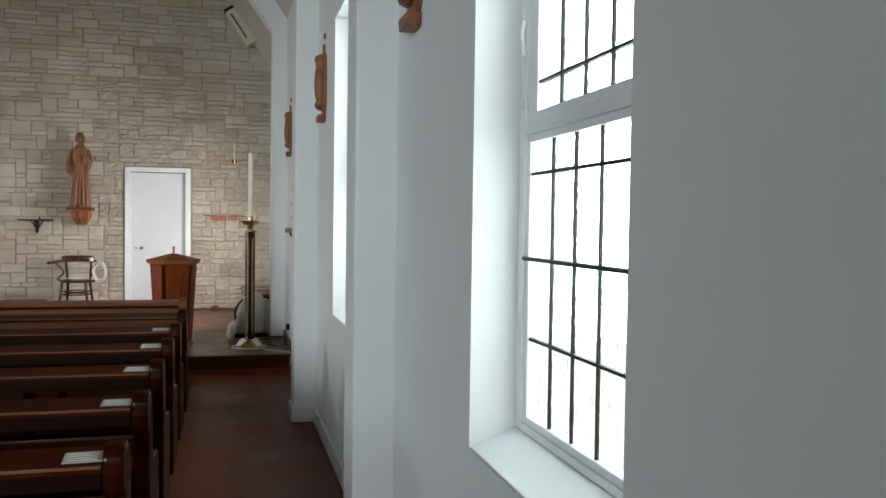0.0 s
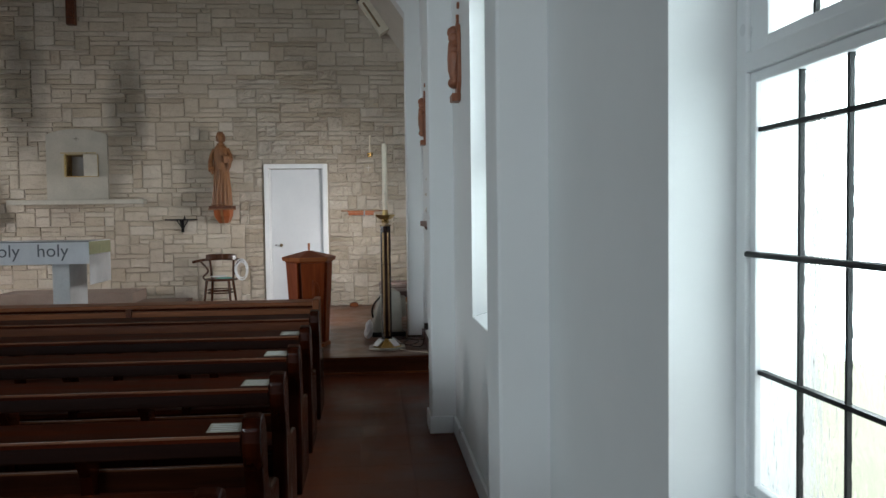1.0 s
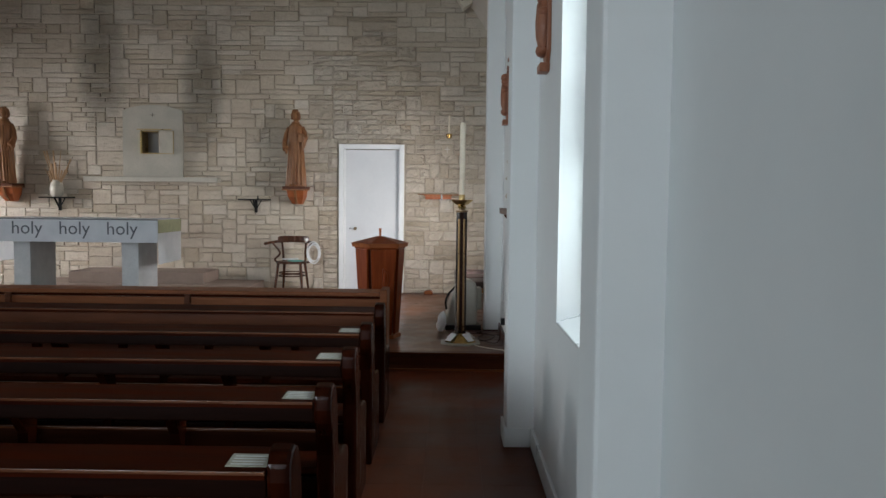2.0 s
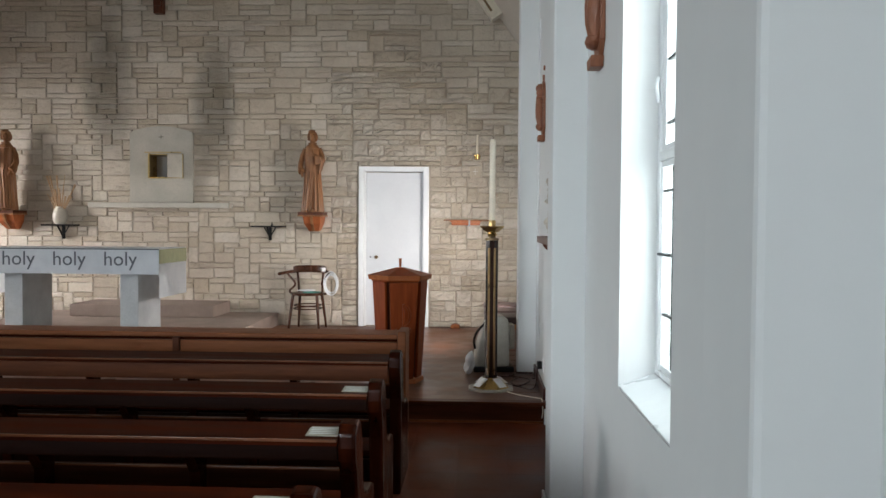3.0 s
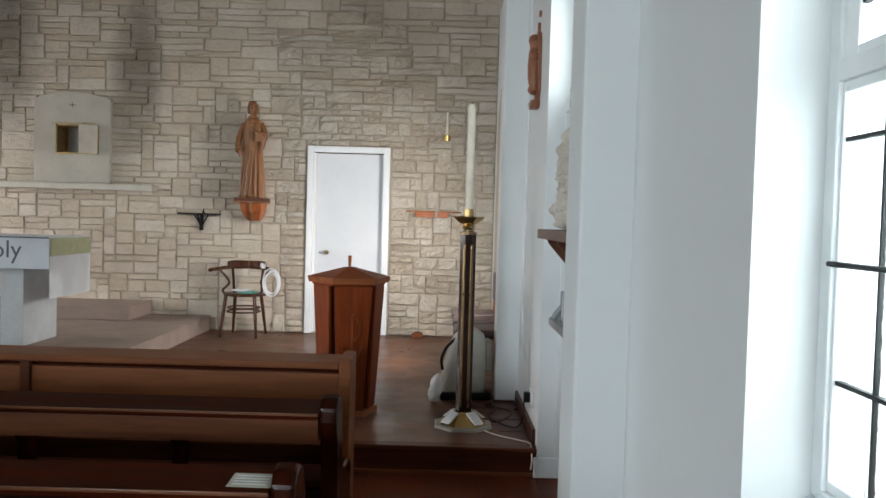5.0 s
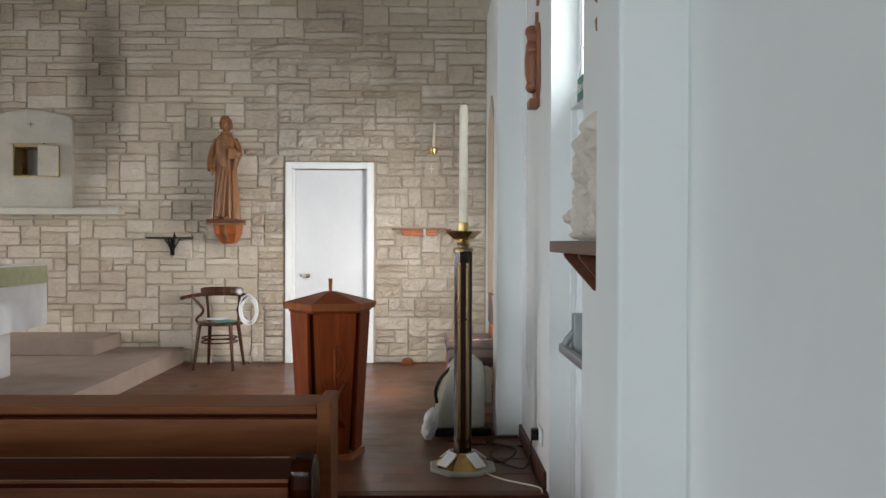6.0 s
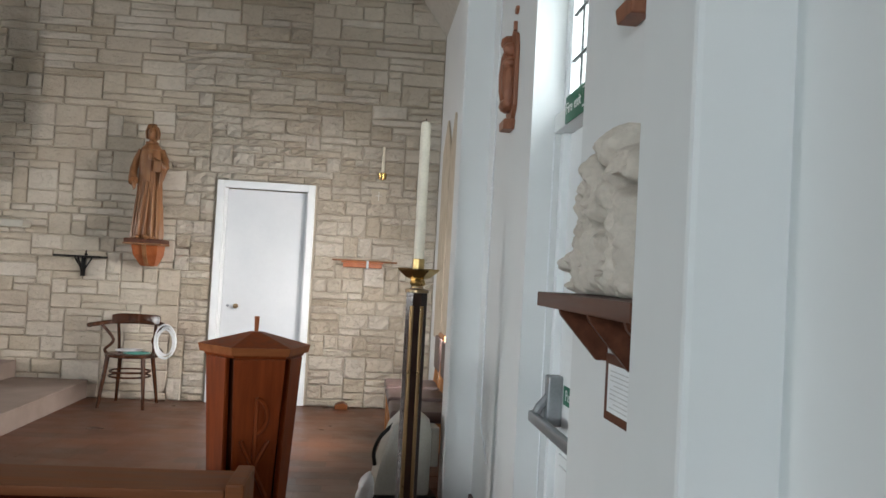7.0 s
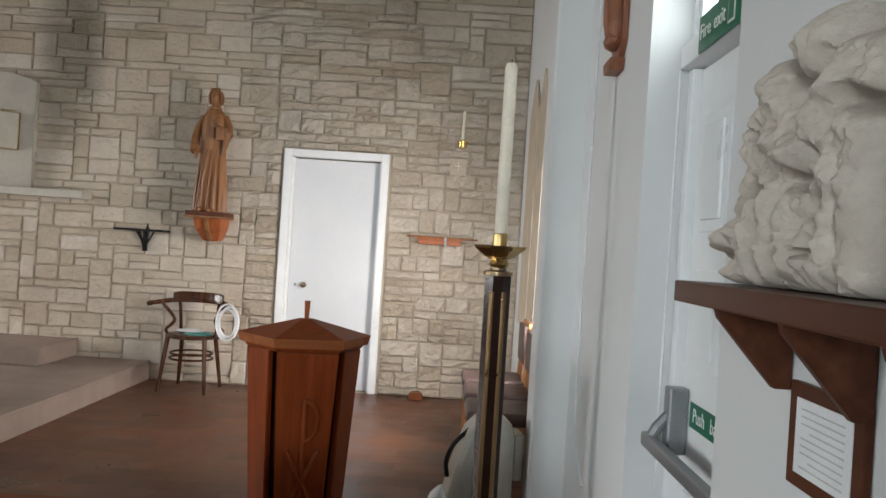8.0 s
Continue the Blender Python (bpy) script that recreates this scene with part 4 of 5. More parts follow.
def saint(name, label, mirror, x):
    """One carved standing robed statue, a single mesh."""
    b = bmesh.new()

    def folds(a, z):
        k = max(0.0, 1 - z / 0.70) ** 0.7
        return k * (0.10 * math.sin(6 * a + 0.6 + 1.6 * z) + 0.07 * math.sin(11 * a + 1.1 - 2.2 * z) + 0.04 * math.sin(19 * a)) + 0.02 * math.sin(4 * a + 11 * z)

    loft([(0.0, 0.150, 0.105, 0, 0), (0.015, 0.155, 0.11, 0, 0), (0.08, 0.150, 0.11, 0, 0), (0.15, 0.146, 0.108, 0, 0), (0.24, 0.141, 0.105, 0, 0), (0.32, 0.136, 0.102, 0, 0), (0.40, 0.132, 0.1, 0, 0),
          (0.48, 0.128, 0.098, 0, 0), (0.56, 0.124, 0.096, 0, 0), (0.64, 0.124, 0.096, 0, 0), (0.70, 0.126, 0.096, 0, 0), (0.76, 0.123, 0.09, 0, 0), (0.80, 0.108, 0.08, 0, 0), (0.83, 0.078, 0.066, 0, 0),
          (0.852, 0.048, 0.05, 0, 0), (0.87, 0.038, 0.042, 0, 0), (0.9, 0.037, 0.042, 0, 0)], 72, b, folds)
    ball((0, -0.016, 0.945), (0.047, 0.058, 0.066), (0, 0, 0), b)
    ball((0, 0.012, 0.962), (0.060, 0.060, 0.060), (0, 0, 0), b)
    ball((0, 0.022, 0.92), (0.062, 0.045, 0.055), (0, 0, 0), b)
    ball((0, -0.073, 0.937), (0.009, 0.013, 0.017), (0, 0, 0), b, 2)
    ball((0, -0.068, 0.915), (0.016, 0.008, 0.005), (0, 0, 0), b, 2)
    # bobbed hair: a fringe, and locks down to the jaw
    for k in range(7):
        u = (k - 3) / 3
        tube([(u * 0.03, 0.0, 1.022), (u * 0.042, -0.04, 1.006), (u * 0.046, -0.062 + 0.012 * u * u, 0.978)], [0.010, 0.012, 0.007], 7, b)
    for u in (-1, 1):
        for q in range(3):
            tube([(u * 0.05, -0.03 + 0.022 * q, 0.995), (u * 0.064, -0.028 + 0.024 * q, 0.95), (u * 0.06, -0.022 + 0.024 * q, 0.895)], [0.011, 0.014, 0.010], 8, b)
        ball((u * 0.021, -0.069, 0.952), (0.010, 0.007, 0.005), (0, 0, 0), b, 2)
    # a round collar and the cape's edge
    tube([(0.06 * math.cos(a), -0.008 + 0.058 * math.sin(a), 0.856) for a in [2 * math.pi * k / 20 for k in range(20)]], 0.010, 8, b, True)
    loft([(0.79, 0.118, 0.092, 0, -0.004), (0.80, 0.116, 0.092, 0, -0.004), (0.832, 0.084, 0.074, 0, -0.004), (0.85, 0.06, 0.058, 0, -0.004)], 28, b)
    # the arm that hangs clear of the body, in a wide sleeve, and the arm that holds a book
    tube([(-0.108, 0, 0.785), (-0.155, -0.005, 0.70), (-0.178, -0.025, 0.61), (-0.168, -0.065, 0.54), (-0.148, -0.098, 0.50)], [0.038, 0.040, 0.042, 0.046, 0.052], 12, b)
    tube([(-0.17, -0.03, 0.60), (-0.172, -0.04, 0.50), (-0.150, -0.06, 0.43)], [0.030, 0.024, 0.008], 8, b)
    tube([(-0.145, -0.10, 0.495), (-0.128, -0.12, 0.46), (-0.118, -0.125, 0.435)], [0.020, 0.022, 0.010], 8, b)
    tube([(0.108, 0, 0.785), (0.158, -0.015, 0.70), (0.17, -0.055, 0.635)], [0.038, 0.041, 0.046], 12, b)
    tube([(0.17, -0.055, 0.635), (0.12, -0.115, 0.665), (0.065, -0.128, 0.70)], [0.046, 0.036, 0.020], 12, b)
    tube([(0.165, -0.06, 0.62), (0.155, -0.085, 0.54), (0.135, -0.09, 0.47)], [0.040, 0.028, 0.008], 8, b)
    for q in range(4):
        tube([(0.06, -0.13, 0.695 + 0.011 * q), (0.025, -0.128, 0.702 + 0.012 * q), (0.002, -0.118, 0.704 + 0.012 * q)], [0.009, 0.008, 0.005], 6, b)
    box(0.08, 0.165, -0.165, -0.125, 0.585, 0.685, 0.006, b)
    # long folds that fall from the waist
    for u, lean, r in ((-0.105, -0.02, 0.018), (-0.06, -0.035, 0.015), (-0.015, -0.05, 0.020), (0.03, -0.03, 0.014), (0.07, 0.01, 0.018), (0.11, 0.02, 0.015)):
        d = 0.112 - 0.35 * u * u / 0.15
        tube([(u + lean, -d, 0.015), (u + 0.6 * lean, -d + 0.004, 0.22), (u * 0.9, -d + 0.016, 0.45), (u * 0.8, -d + 0.03, 0.6)], [r * 1.2, r, 0.7 * r, 0.3 * r], 8, b)
    prism([(-0.045, 0.52), (0.035, 0.50), (0.045, 0.78), (-0.05, 0.78)], -0.108, -0.08, "y", 0.01, b)
    for u in (-0.055, 0.04):
        ball((u, -0.132, 0.013), (0.026, 0.05, 0.02), (0, 0, 0), b, 2)
    bmesh.ops.transform(b, matrix=Matrix.Diagonal((0.79 * mirror, 1, 1, 1)), verts=b.verts)
    ob = new(name, finish(b, name, M_CARVED, True))
    ob.location = (x, FRONT - 0.185, 1.612)
    tagged(ob, label, "statue")
    return ob


def corbel(x):
    c = thing("statue_bracket", "orange-brown wooden wall bracket under a statue", "wall bracket", (x, FRONT, 0))
    part("plate", box(-0.158, 0.158, -0.32, -0.002, 1.575, 1.611, 0.006), M_SHELF, c, "darker board on top")
    part("edge_strip", box(-0.163, 0.163, -0.328, -0.002, 1.558, 1.574, 0.004), M_CARVED, c)
    body = bmesh.new()
    rows = [(0.125, 0.24, 1.557), (0.115, 0.2, 1.47), (0.075, 0.11, 1.385), (0.06, 0.09, 1.37)]
    loops = [[body.verts.new(p) for p in ((-w, -0.002, z), (-w * 0.9, -d, z), (w * 0.9, -d, z), (w, -0.002, z))] for w, d, z in rows]
    for p, q in zip(loops, loops[1:]):
        for i in range(4):
            j = (i + 1) % 4
            body.faces.new((p[i], p[j], q[j], q[i]))
    body.faces.new(loops[0])
    body.faces.new(loops[-1])
    part("corbel", body, M_CORBEL, c)
    part("rib", prism([(-0.245, 1.557), (-0.27, 1.557), (-0.225, 1.46), (-0.125, 1.375), (-0.1, 1.38)], -0.016, 0.016, "x", 0.003), M_CARVED, c)


saint("saint_statue", "carved light-brown wooden saint holding a book", 1, -1.965)
corbel(-1.965)
saint("saint_statue", "carved brown wooden robed figure on a bracket", -1, -5.90)
corbel(-5.90)


def iron_bracket(x):
    k = thing("iron_bracket", "small black iron shelf bracket on the wall", "wall bracket", (x, FRONT, 0), 0, "iron brackets")
    part("top", box(-0.205, 0.205, -0.2, -0.001, 1.418, 1.436, 0.005), M_BLACK, k)
    part("stem", box(-0.018, 0.018, -0.03, -0.001, 1.25, 1.417, 0.004), M_BLACK, k)
    part("brace", tube(curve_points([(0, -0.028, 1.27), (0, -0.08, 1.33), (0, -0.16, 1.41)], 10), 0.011, 8), M_BLACK, k, "", True)
    for s in (-1, 1):
        part("scroll", tube(curve_points([(0, -0.02, 1.29), (s * 0.035, -0.02, 1.35), (s * 0.075, -0.03, 1.415)], 10), 0.008, 6), M_BLACK, k, "", True)
    return k


iron_bracket(-2.545)
iron_bracket(-5.25)
tiny = thing("cruet", "tiny dark metal ornament on an iron bracket", "ornament", (-2.50, FRONT - 0.1, 1.4365))
part("body", turned([(0.012, 0), (0.016, 0.01), (0.006, 0.025), (0.008, 0.04), (0.002, 0.048)], 10), M_BLACK, tiny, "", True)

vase = thing("reed_vase", "pale pottery vase of dried grasses on a bracket", "vase", (-5.25, FRONT - 0.1, 1.4365))
part("pot", turned([(0.05, 0.0), (0.078, 0.03), (0.092, 0.1), (0.075, 0.18), (0.05, 0.215), (0.056, 0.23)], 20), M_VASE, vase, "", True)
rng = random.Random(9)
for k in range(26):
    a, l, s = rng.uniform(0, 6.28), rng.uniform(0.34, 0.64), rng.uniform(0.04, 0.26)
    tip = Vector((s * math.cos(a), 0.35 * s * math.sin(a), l))
    part("reed", tube([(0.02 * math.cos(a), 0.02 * math.sin(a), 0.1), tip * 0.55 + Vector((0, 0, 0.04)), tip], [0.004, 0.006, 0.003 + 0.009 * (k % 3 == 0)], 5), M_REED, vase)

sconce = thing("wall_sconce", "small brass wall candle holder with white candle", "candle holder", (0.098, FRONT, 0))
part("cup", turned([(0.018, 2.285), (0.034, 2.292), (0.042, 2.345), (0.034, 2.352)], 12), M_BRASS, sconce, "", True)
part("arm", box(-0.012, 0.012, -0.002, 0.05, 2.29, 2.315, 0.003), M_BRASS, sconce)
for nm in ("cup", "arm"):
    for ob in sconce.children:
        if ob.name.startswith(nm):
            ob.location = (0, -0.055, 0) if nm == "cup" else (0, -0.052, 0)
part("candle", tube([(0, -0.055, 2.345), (0.004, -0.056, 2.60)], [0.016, 0.012], 10), M_WAX, sconce, "thin white candle")
plate = thing("wall_cross_plate", "small grey stone plate with incised cross", "plaque", (0.075, FRONT - 0.024, 0))
part("plate", box(-0.07, 0.07, 0.0, 0.03, 2.06, 2.2, 0.004), M_STONE_SMOOTH, plate)
part("cross", box(-0.032, 0.032, -0.002, 0.0, 2.137, 2.142), M_LINEN, plate)
part("cross", box(-0.0025, 0.0025, -0.0025, -0.0004, 2.095, 2.175), M_LINEN, plate)

holder = thing("wood_holder", "orange wooden rack fixed low on the stones", "wall rack", (-0.05, FRONT, 0))
part("board", box(-0.17, 0.19, -0.075, -0.003, 1.46, 1.50, 0.006), M_CORBEL, holder)
part("upper_board", box(-0.185, 0.2, -0.09, -0.003, 1.501, 1.516, 0.004), M_CORBEL, holder)
part("pole", tube([(-0.27, -0.045, 1.524), (0.33, -0.045, 1.520)], 0.008, 8), M_CARVED, holder)
part("clip", box(0.045, 0.067, -0.098, -0.004, 1.45, 1.53, 0.003), M_STEEL, holder, "white metal clip")

# ---------------------------------------------------------------- altar and its platforms
low = thing("platform", "low beige carpeted platform under the altar", "platform", (AXIS, 0, S))
part("base", box(-1.505, 1.505, PLAT_FRONT + 0.01, BACK - 0.03, 0.0, 0.139, 0.003), M_CARPET, low, "carpeted risers")
part("carpet", box(-1.515, 1.515, PLAT_FRONT, BACK - 0.03, 0.14, 0.162, 0.01), M_CARPET, low, "carpeted top with a rounded nosing")
up = thing("upper_step", "second beige carpeted step against the wall", "platform", (AXIS, 0, S + 0.163))
part("carpet", box(-0.885, 0.885, 11.69, BACK - 0.03, 0.0, 0.148, 0.014), M_CARPET, up)
AZ = S + 0.163
altar = thing("altar", "grey stone altar on square piers", "altar", (AXIS, 10.29, AZ))
ALT_H = 1.2 - AZ
part("table_slab", box(-0.925, 0.925, -0.36, 0.36, ALT_H - 0.13, ALT_H, 0.006), M_ALTAR, altar)
for x in (-0.592, 0.592):
    part("pier", box(x - 0.093, x + 0.093, -0.28, 0.29, 0.0, ALT_H - 0.131, 0.008), M_ALTAR, altar)
cloth = thing("altar_cloth", "white altar linen with an olive band, hanging at the end", "altar cloth", (AXIS, 10.29, AZ))
part("top_cloth", box(-0.93, 0.93, -0.368, 0.368, ALT_H + 0.001, ALT_H + 0.006), M_LINEN, cloth)
for s in (1, -1):
    drop = bmesh.new()
    n = 12
    grid = [[drop.verts.new((s * (0.932 + 0.006 * math.sin(5.1 * i / n * 3) * (j / 6)), -0.365 + 0.735 * i / n, ALT_H - 0.14 - 0.34 * j / 6)) for j in range(7)] for i in range(n + 1)]
    for i in range(n):
        for j in range(6):
            drop.faces.new((grid[i][j], grid[i + 1][j], grid[i + 1][j + 1], grid[i][j + 1]))
    bmesh.ops.solidify(drop, geom=list(drop.faces), thickness=0.004)
    part("end_drop", drop, M_LINEN, cloth)
    part("green_band", box(min(s * 0.9305, s * 0.936), max(s * 0.9305, s * 0.936), -0.365, 0.37, ALT_H - 0.142, ALT_H + 0.0005), M_GREEN, cloth, "olive green band of damask")
frontal = thing("altar_frontal", "grey linen frontal lettered holy holy holy", "altar frontal", (AXIS, 10.29 - 0.372, AZ))
part("cloth", box(-0.932, 0.932, -0.004, 0.0, ALT_H - 0.245, ALT_H + 0.008, 0.001), M_FRONTAL, frontal)
part("border", box(-0.932, 0.932, -0.0055, -0.0042, ALT_H - 0.003, ALT_H + 0.008), M_LETTER, frontal, "dark woven upper border")
facing = Matrix(((1, 0, 0, 0), (0, 0, -1, 0), (0, 1, 0, 0), (0, 0, 0, 1)))
for x in (-0.485, 0.03, 0.545):
    lettering("word", "holy", 0.2, M_LETTER, frontal, Matrix.Translation((x, -0.0048, ALT_H - 0.10)) @ facing, 0.0006)

# ---------------------------------------------------------------- bentwood chair with cables
chair = thing("bentwood_armchair", "brown bentwood armchair against the stone wall", "chair", (-1.985, 12.02, S), -4)
part("seat", loft([(0.425, 0.2, 0.2, 0, 0), (0.43, 0.212, 0.212, 0, 0), (0.448, 0.212, 0.212, 0, 0), (0.454, 0.2, 0.2, 0, 0)], 28), M_BENT, chair, "polished round seat", True)
for x, y, bx, by in ((-0.15, -0.13, -0.19, -0.18), (0.15, -0.13, 0.19, -0.18), (-0.14, 0.14, -0.18, 0.21), (0.14, 0.14, 0.18, 0.21)):
    part("leg", tube([(x, y, 0.43), (0.5 * (x + bx), 0.5 * (y + by), 0.22), (bx, by, 0.0)], [0.019, 0.017, 0.013], 10), M_BENT, chair, "", True)
for z, r in ((0.30, 0.165), (0.26, 0.17)):
    part("ring", tube([(r * math.cos(a), r * math.sin(a), z) for a in [2 * math.pi * k / 24 for k in range(24)]], 0.009, 6, None, True), M_BENT, chair, "", True)
arms = curve_points([(-0.325, -0.1, 0.69), (-0.275, 0.0, 0.70), (-0.2, 0.1, 0.71), (0.0, 0.15, 0.715), (0.2, 0.1, 0.71), (0.275, 0.0, 0.70), (0.325, -0.1, 0.69)], 36)
part("arm_bow", tube(arms, 0.019, 10), M_BENT, chair, "", True)
crest = bmesh.new()
nseg = 14
g = []
for k in range(nseg + 1):
    a = -1.0 + 2.0 * k / nseg
    y = 0.158 - 0.075 * a * a
    top = 0.785 - 0.012 * a ** 8
    g.append([crest.verts.new((0.208 * a, y + dy, z)) for dy, z in ((-0.016, 0.70), (0.012, 0.70), (0.016, top - 0.01), (0.006, top), (-0.008, top), (-0.014, top - 0.01))])
for p, q in zip(g, g[1:]):
    for i in range(6):
        crest.faces.new((p[i], p[(i + 1) % 6], q[(i + 1) % 6], q[i]))
crest.faces.new(g[0])
crest.faces.new(g[-1])
part("crest_rail", crest, M_BENT, chair, "broad curved backrest board", True)
for s in (-1, 1):
    part("arm_scroll", ball((s * 0.327, -0.105, 0.688), (0.026, 0.026, 0.02), (0, 0, 0), None, 2), M_BENT, chair, "", True)
for s in (-1, 1):
    part("back_post", tube(curve_points([(s * 0.15, 0.13, 0.44), (s * 0.155, 0.12, 0.58), (s * 0.165, 0.11, 0.715)], 10), 0.014, 8), M_BENT, chair, "", True)
    part("arm_post", tube(curve_points([(s * 0.2, 0.02, 0.43), (s * 0.245, 0.05, 0.47), (s * 0.17, 0.03, 0.56), (s * 0.255, -0.02, 0.69)], 16), 0.013, 8), M_BENT, chair, "", True)


def coil(name, label, centre, radius, turns, r, material, upright, squash=1.0, seed=1):
    rr = random.Random(seed)
    pts = []
    steps = turns * 22
    for k in range(steps + 1):
        a = 2 * math.pi * k / 22
        w = 0.94 + 0.05 * math.sin(k * 0.37) + 0.16 * math.sin(k * 0.093 + 1) + rr.uniform(-0.012, 0.012)
        off = (k / steps - 0.5) * (turns * r * 1.3) + 0.004 * math.sin(k * 0.21)
        u, v = radius * w * squash * math.cos(a), radius * w * math.sin(a)
        pts.append((u, off, v) if upright else (u, v, abs(off) * 0.8 + r))
    t = thing(name, label, "cable", centre)
    part("strand", tube(pts, r, 7), material, t, "", True)


coil("cable_coil", "coil of white cable hanging over a chair arm", (-1.665, 11.86, S + 0.575), 0.135, 11, 0.0045, M_CABLE_W, True, 0.62)
coil("cable_coil", "loop of teal cable lying on a chair seat", (-1.93, 11.98, S + 0.455), 0.085, 2, 0.0045, M_CABLE_G, False, 1.2, 3)
coil("cable_coil", "loop of white cable lying on a chair seat", (-2.0, 12.0, S + 0.475), 0.085, 2, 0.0055, M_CABLE_W, False, 1.2, 5)

foot_block = thing("door_stop", "small brown wooden block at the wall's foot", "wooden block", (-0.16, 12.28, S))
part("block", prism([(-0.06, 0), (0.06, 0), (0.055, 0.04), (0.02, 0.06), (-0.03, 0.055), (-0.06, 0.035)], -0.06, 0.06, "y", 0.006), M_FRONT_OAK, foot_block)

# ---------------------------------------------------------------- things by the last pier
case = thing("equipment_case", "grey-beige soft case standing on the sanctuary floor", "case", (0.25, 9.33, S), 6)
prof = [(-0.16, 0.05), (0.15, 0.05), (0.15, 0.40), (0.135, 0.47), (0.08, 0.505), (0.0, 0.5), (-0.07, 0.43), (-0.13, 0.25), (-0.16, 0.12)]
part("body", prism(prof, -0.09, 0.12, "y", 0.025), M_GREY_CASE, case)
part("tray", box(-0.17, 0.19, -0.1, 0.14, 0.0, 0.05, 0.01), M_BLACK, case, "black plastic base")
part("handle", tube(curve_points([(-0.06, -0.02, 0.43), (-0.13, -0.03, 0.36), (-0.16, -0.02, 0.28), (-0.15, 0.0, 0.2)], 16), 0.011, 8), M_BLACK, case, "black carrying strap", True)
part("side_pocket", box(0.151, 0.2, -0.05, 0.1, 0.2, 0.42, 0.012), M_GREY_CASE, case)
bag = thing("plastic_bag", "crumpled white plastic bag beside the case", "bag", (0.055, 9.16, S))
bb = ball((0, 0, 0.1), (0.045, 0.05, 0.1), (0, 8, 0), None, 3)
for v in bb.verts:
    v.co += Vector(noise.noise_vector(v.co * 22)) * 0.018
    v.co.z = max(0.0, v.co.z)
part("bag", bb, M_LINEN, bag)


def vestry_chair(y, k):
    c = thing("upholstered_chair", "wooden chair with mauve vinyl seat by the wall", "chair", (0.385, y, S), 90, "chairs along the sanctuary wall")
    part("seat_pad", box(-0.22, 0.22, -0.2, 0.2, 0.375, 0.445, 0.028, None, 3), M_MAUVE, c, "mauve vinyl cushion", True)
    part("seat_frame", box(-0.2, 0.2, -0.18, 0.19, 0.325, 0.374, 0.005), M_BEECH, c)
    for sx in (-1, 1):
        part("front_leg", prism([(-0.18, 0.0), (-0.145, 0.0), (-0.14, 0.324), (-0.18, 0.324)], sx * 0.18 - 0.017, sx * 0.18 + 0.017, "x", 0.004), M_BEECH, c)
        part("back_leg", prism([(0.2, 0.0), (0.232, 0.0), (0.215, 0.4), (0.235, 0.80), (0.21, 0.80), (0.178, 0.4)], sx * 0.18 - 0.016, sx * 0.18 + 0.016, "x", 0.004), M_BEECH, c)
    part("back_pad", box(-0.19, 0.19, 0.18, 0.206, 0.55, 0.80, 0.012), M_MAUVE, c)
    part("back_shell", box(-0.2, 0.2, 0.2065, 0.238, 0.5, 0.82, 0.012), M_BEECH, c)
    part("stretcher", box(-0.162, 0.162, -0.17, -0.15, 0.15, 0.18, 0.004), M_BEECH, c)
    return c


for k, y in enumerate((9.86, 10.40, 10.94)):
    vestry_chair(y, k).rotation_euler[2] = radians(-90)

# two thin buff strips with pointed tops, flat on the side wall
buff_pair = thing("wall_hanging", "two thin buff strips with pointed tops on the wall", "wall hanging", (W - 0.002, 0, 0))
for y0, y1, top in ((10.75, 11.2, 2.70), (11.25, 11.85, 2.74)):
    part("strip", prism([(y0, 0.9), (y1, 0.9), (y1, top - 0.25), (0.5 * (y0 + y1), top), (y0, top - 0.25)], -0.02, -0.004, "x", 0.003), M_BUFF_STRIP, buff_pair)

# cables and socket on the side wall
sock = thing("wall_socket", "white wall socket with a black plug in it", "socket", (W, 8.33, S + 0.225))
part("plate", box(-0.012, -0.0005, -0.075, 0.075, -0.045, 0.045, 0.004), M_PAINT, sock)
part("plug", box(-0.05, -0.013, 0.0, 0.045, -0.03, 0.03, 0.006), M_BLACK, sock, "black plug")
wire = thing("wall_cable", "thin white cable clipped down the white wall", "cable")
part("run", tube([(W - 0.005, 8.98, 3.2), (W - 0.005, 8.99, 2.0), (W - 0.005, 9.0, 1.0), (W - 0.005, 8.99, 0.68), (W - 0.005, 8.72, 0.52)], 0.0045, 6), M_CABLE_W, wire)
part("clip", box(W - 0.012, W - 0.001, 8.975, 9.0, 1.9, 1.912), M_PAINT, wire)
part("clip", box(W - 0.012, W - 0.001, 8.985, 9.01, 1.2, 1.212), M_PAINT, wire)
door_wire = thing("door_cable", "thin white cable running down the exit recess", "cable")
part("run", tube([(GLASS - 0.05, 8.036, 2.04), (GLASS - 0.05, 8.036, 0.12)], 0.004, 6), M_CABLE_W, door_wire)
lead = thing("power_lead", "dark cable trailing over the sanctuary floor", "cable")
part("lead", tube(curve_points([(W - 0.045, 8.36, S + 0.2), (W - 0.06, 8.4, S + 0.05), (0.52, 8.5, S + 0.007), (0.4, 8.75, S + 0.007), (0.47, 9.0, S + 0.007), (0.3, 9.02, S + 0.007), (0.25, 9.2, S + 0.007)], 42), 0.005, 6), M_CABLE_D, lead, "", True)
lead = thing("power_lead", "dark cable looped on the sanctuary floor", "cable")
part("lead", tube(curve_points([(0.3, 8.83, S + 0.006), (0.42, 8.62, S + 0.006), (0.5, 8.68, S + 0.006), (0.56, 8.9, S + 0.006), (0.4, 9.1, S + 0.006)], 32), 0.005, 6), M_CABLE_D, lead, "", True)
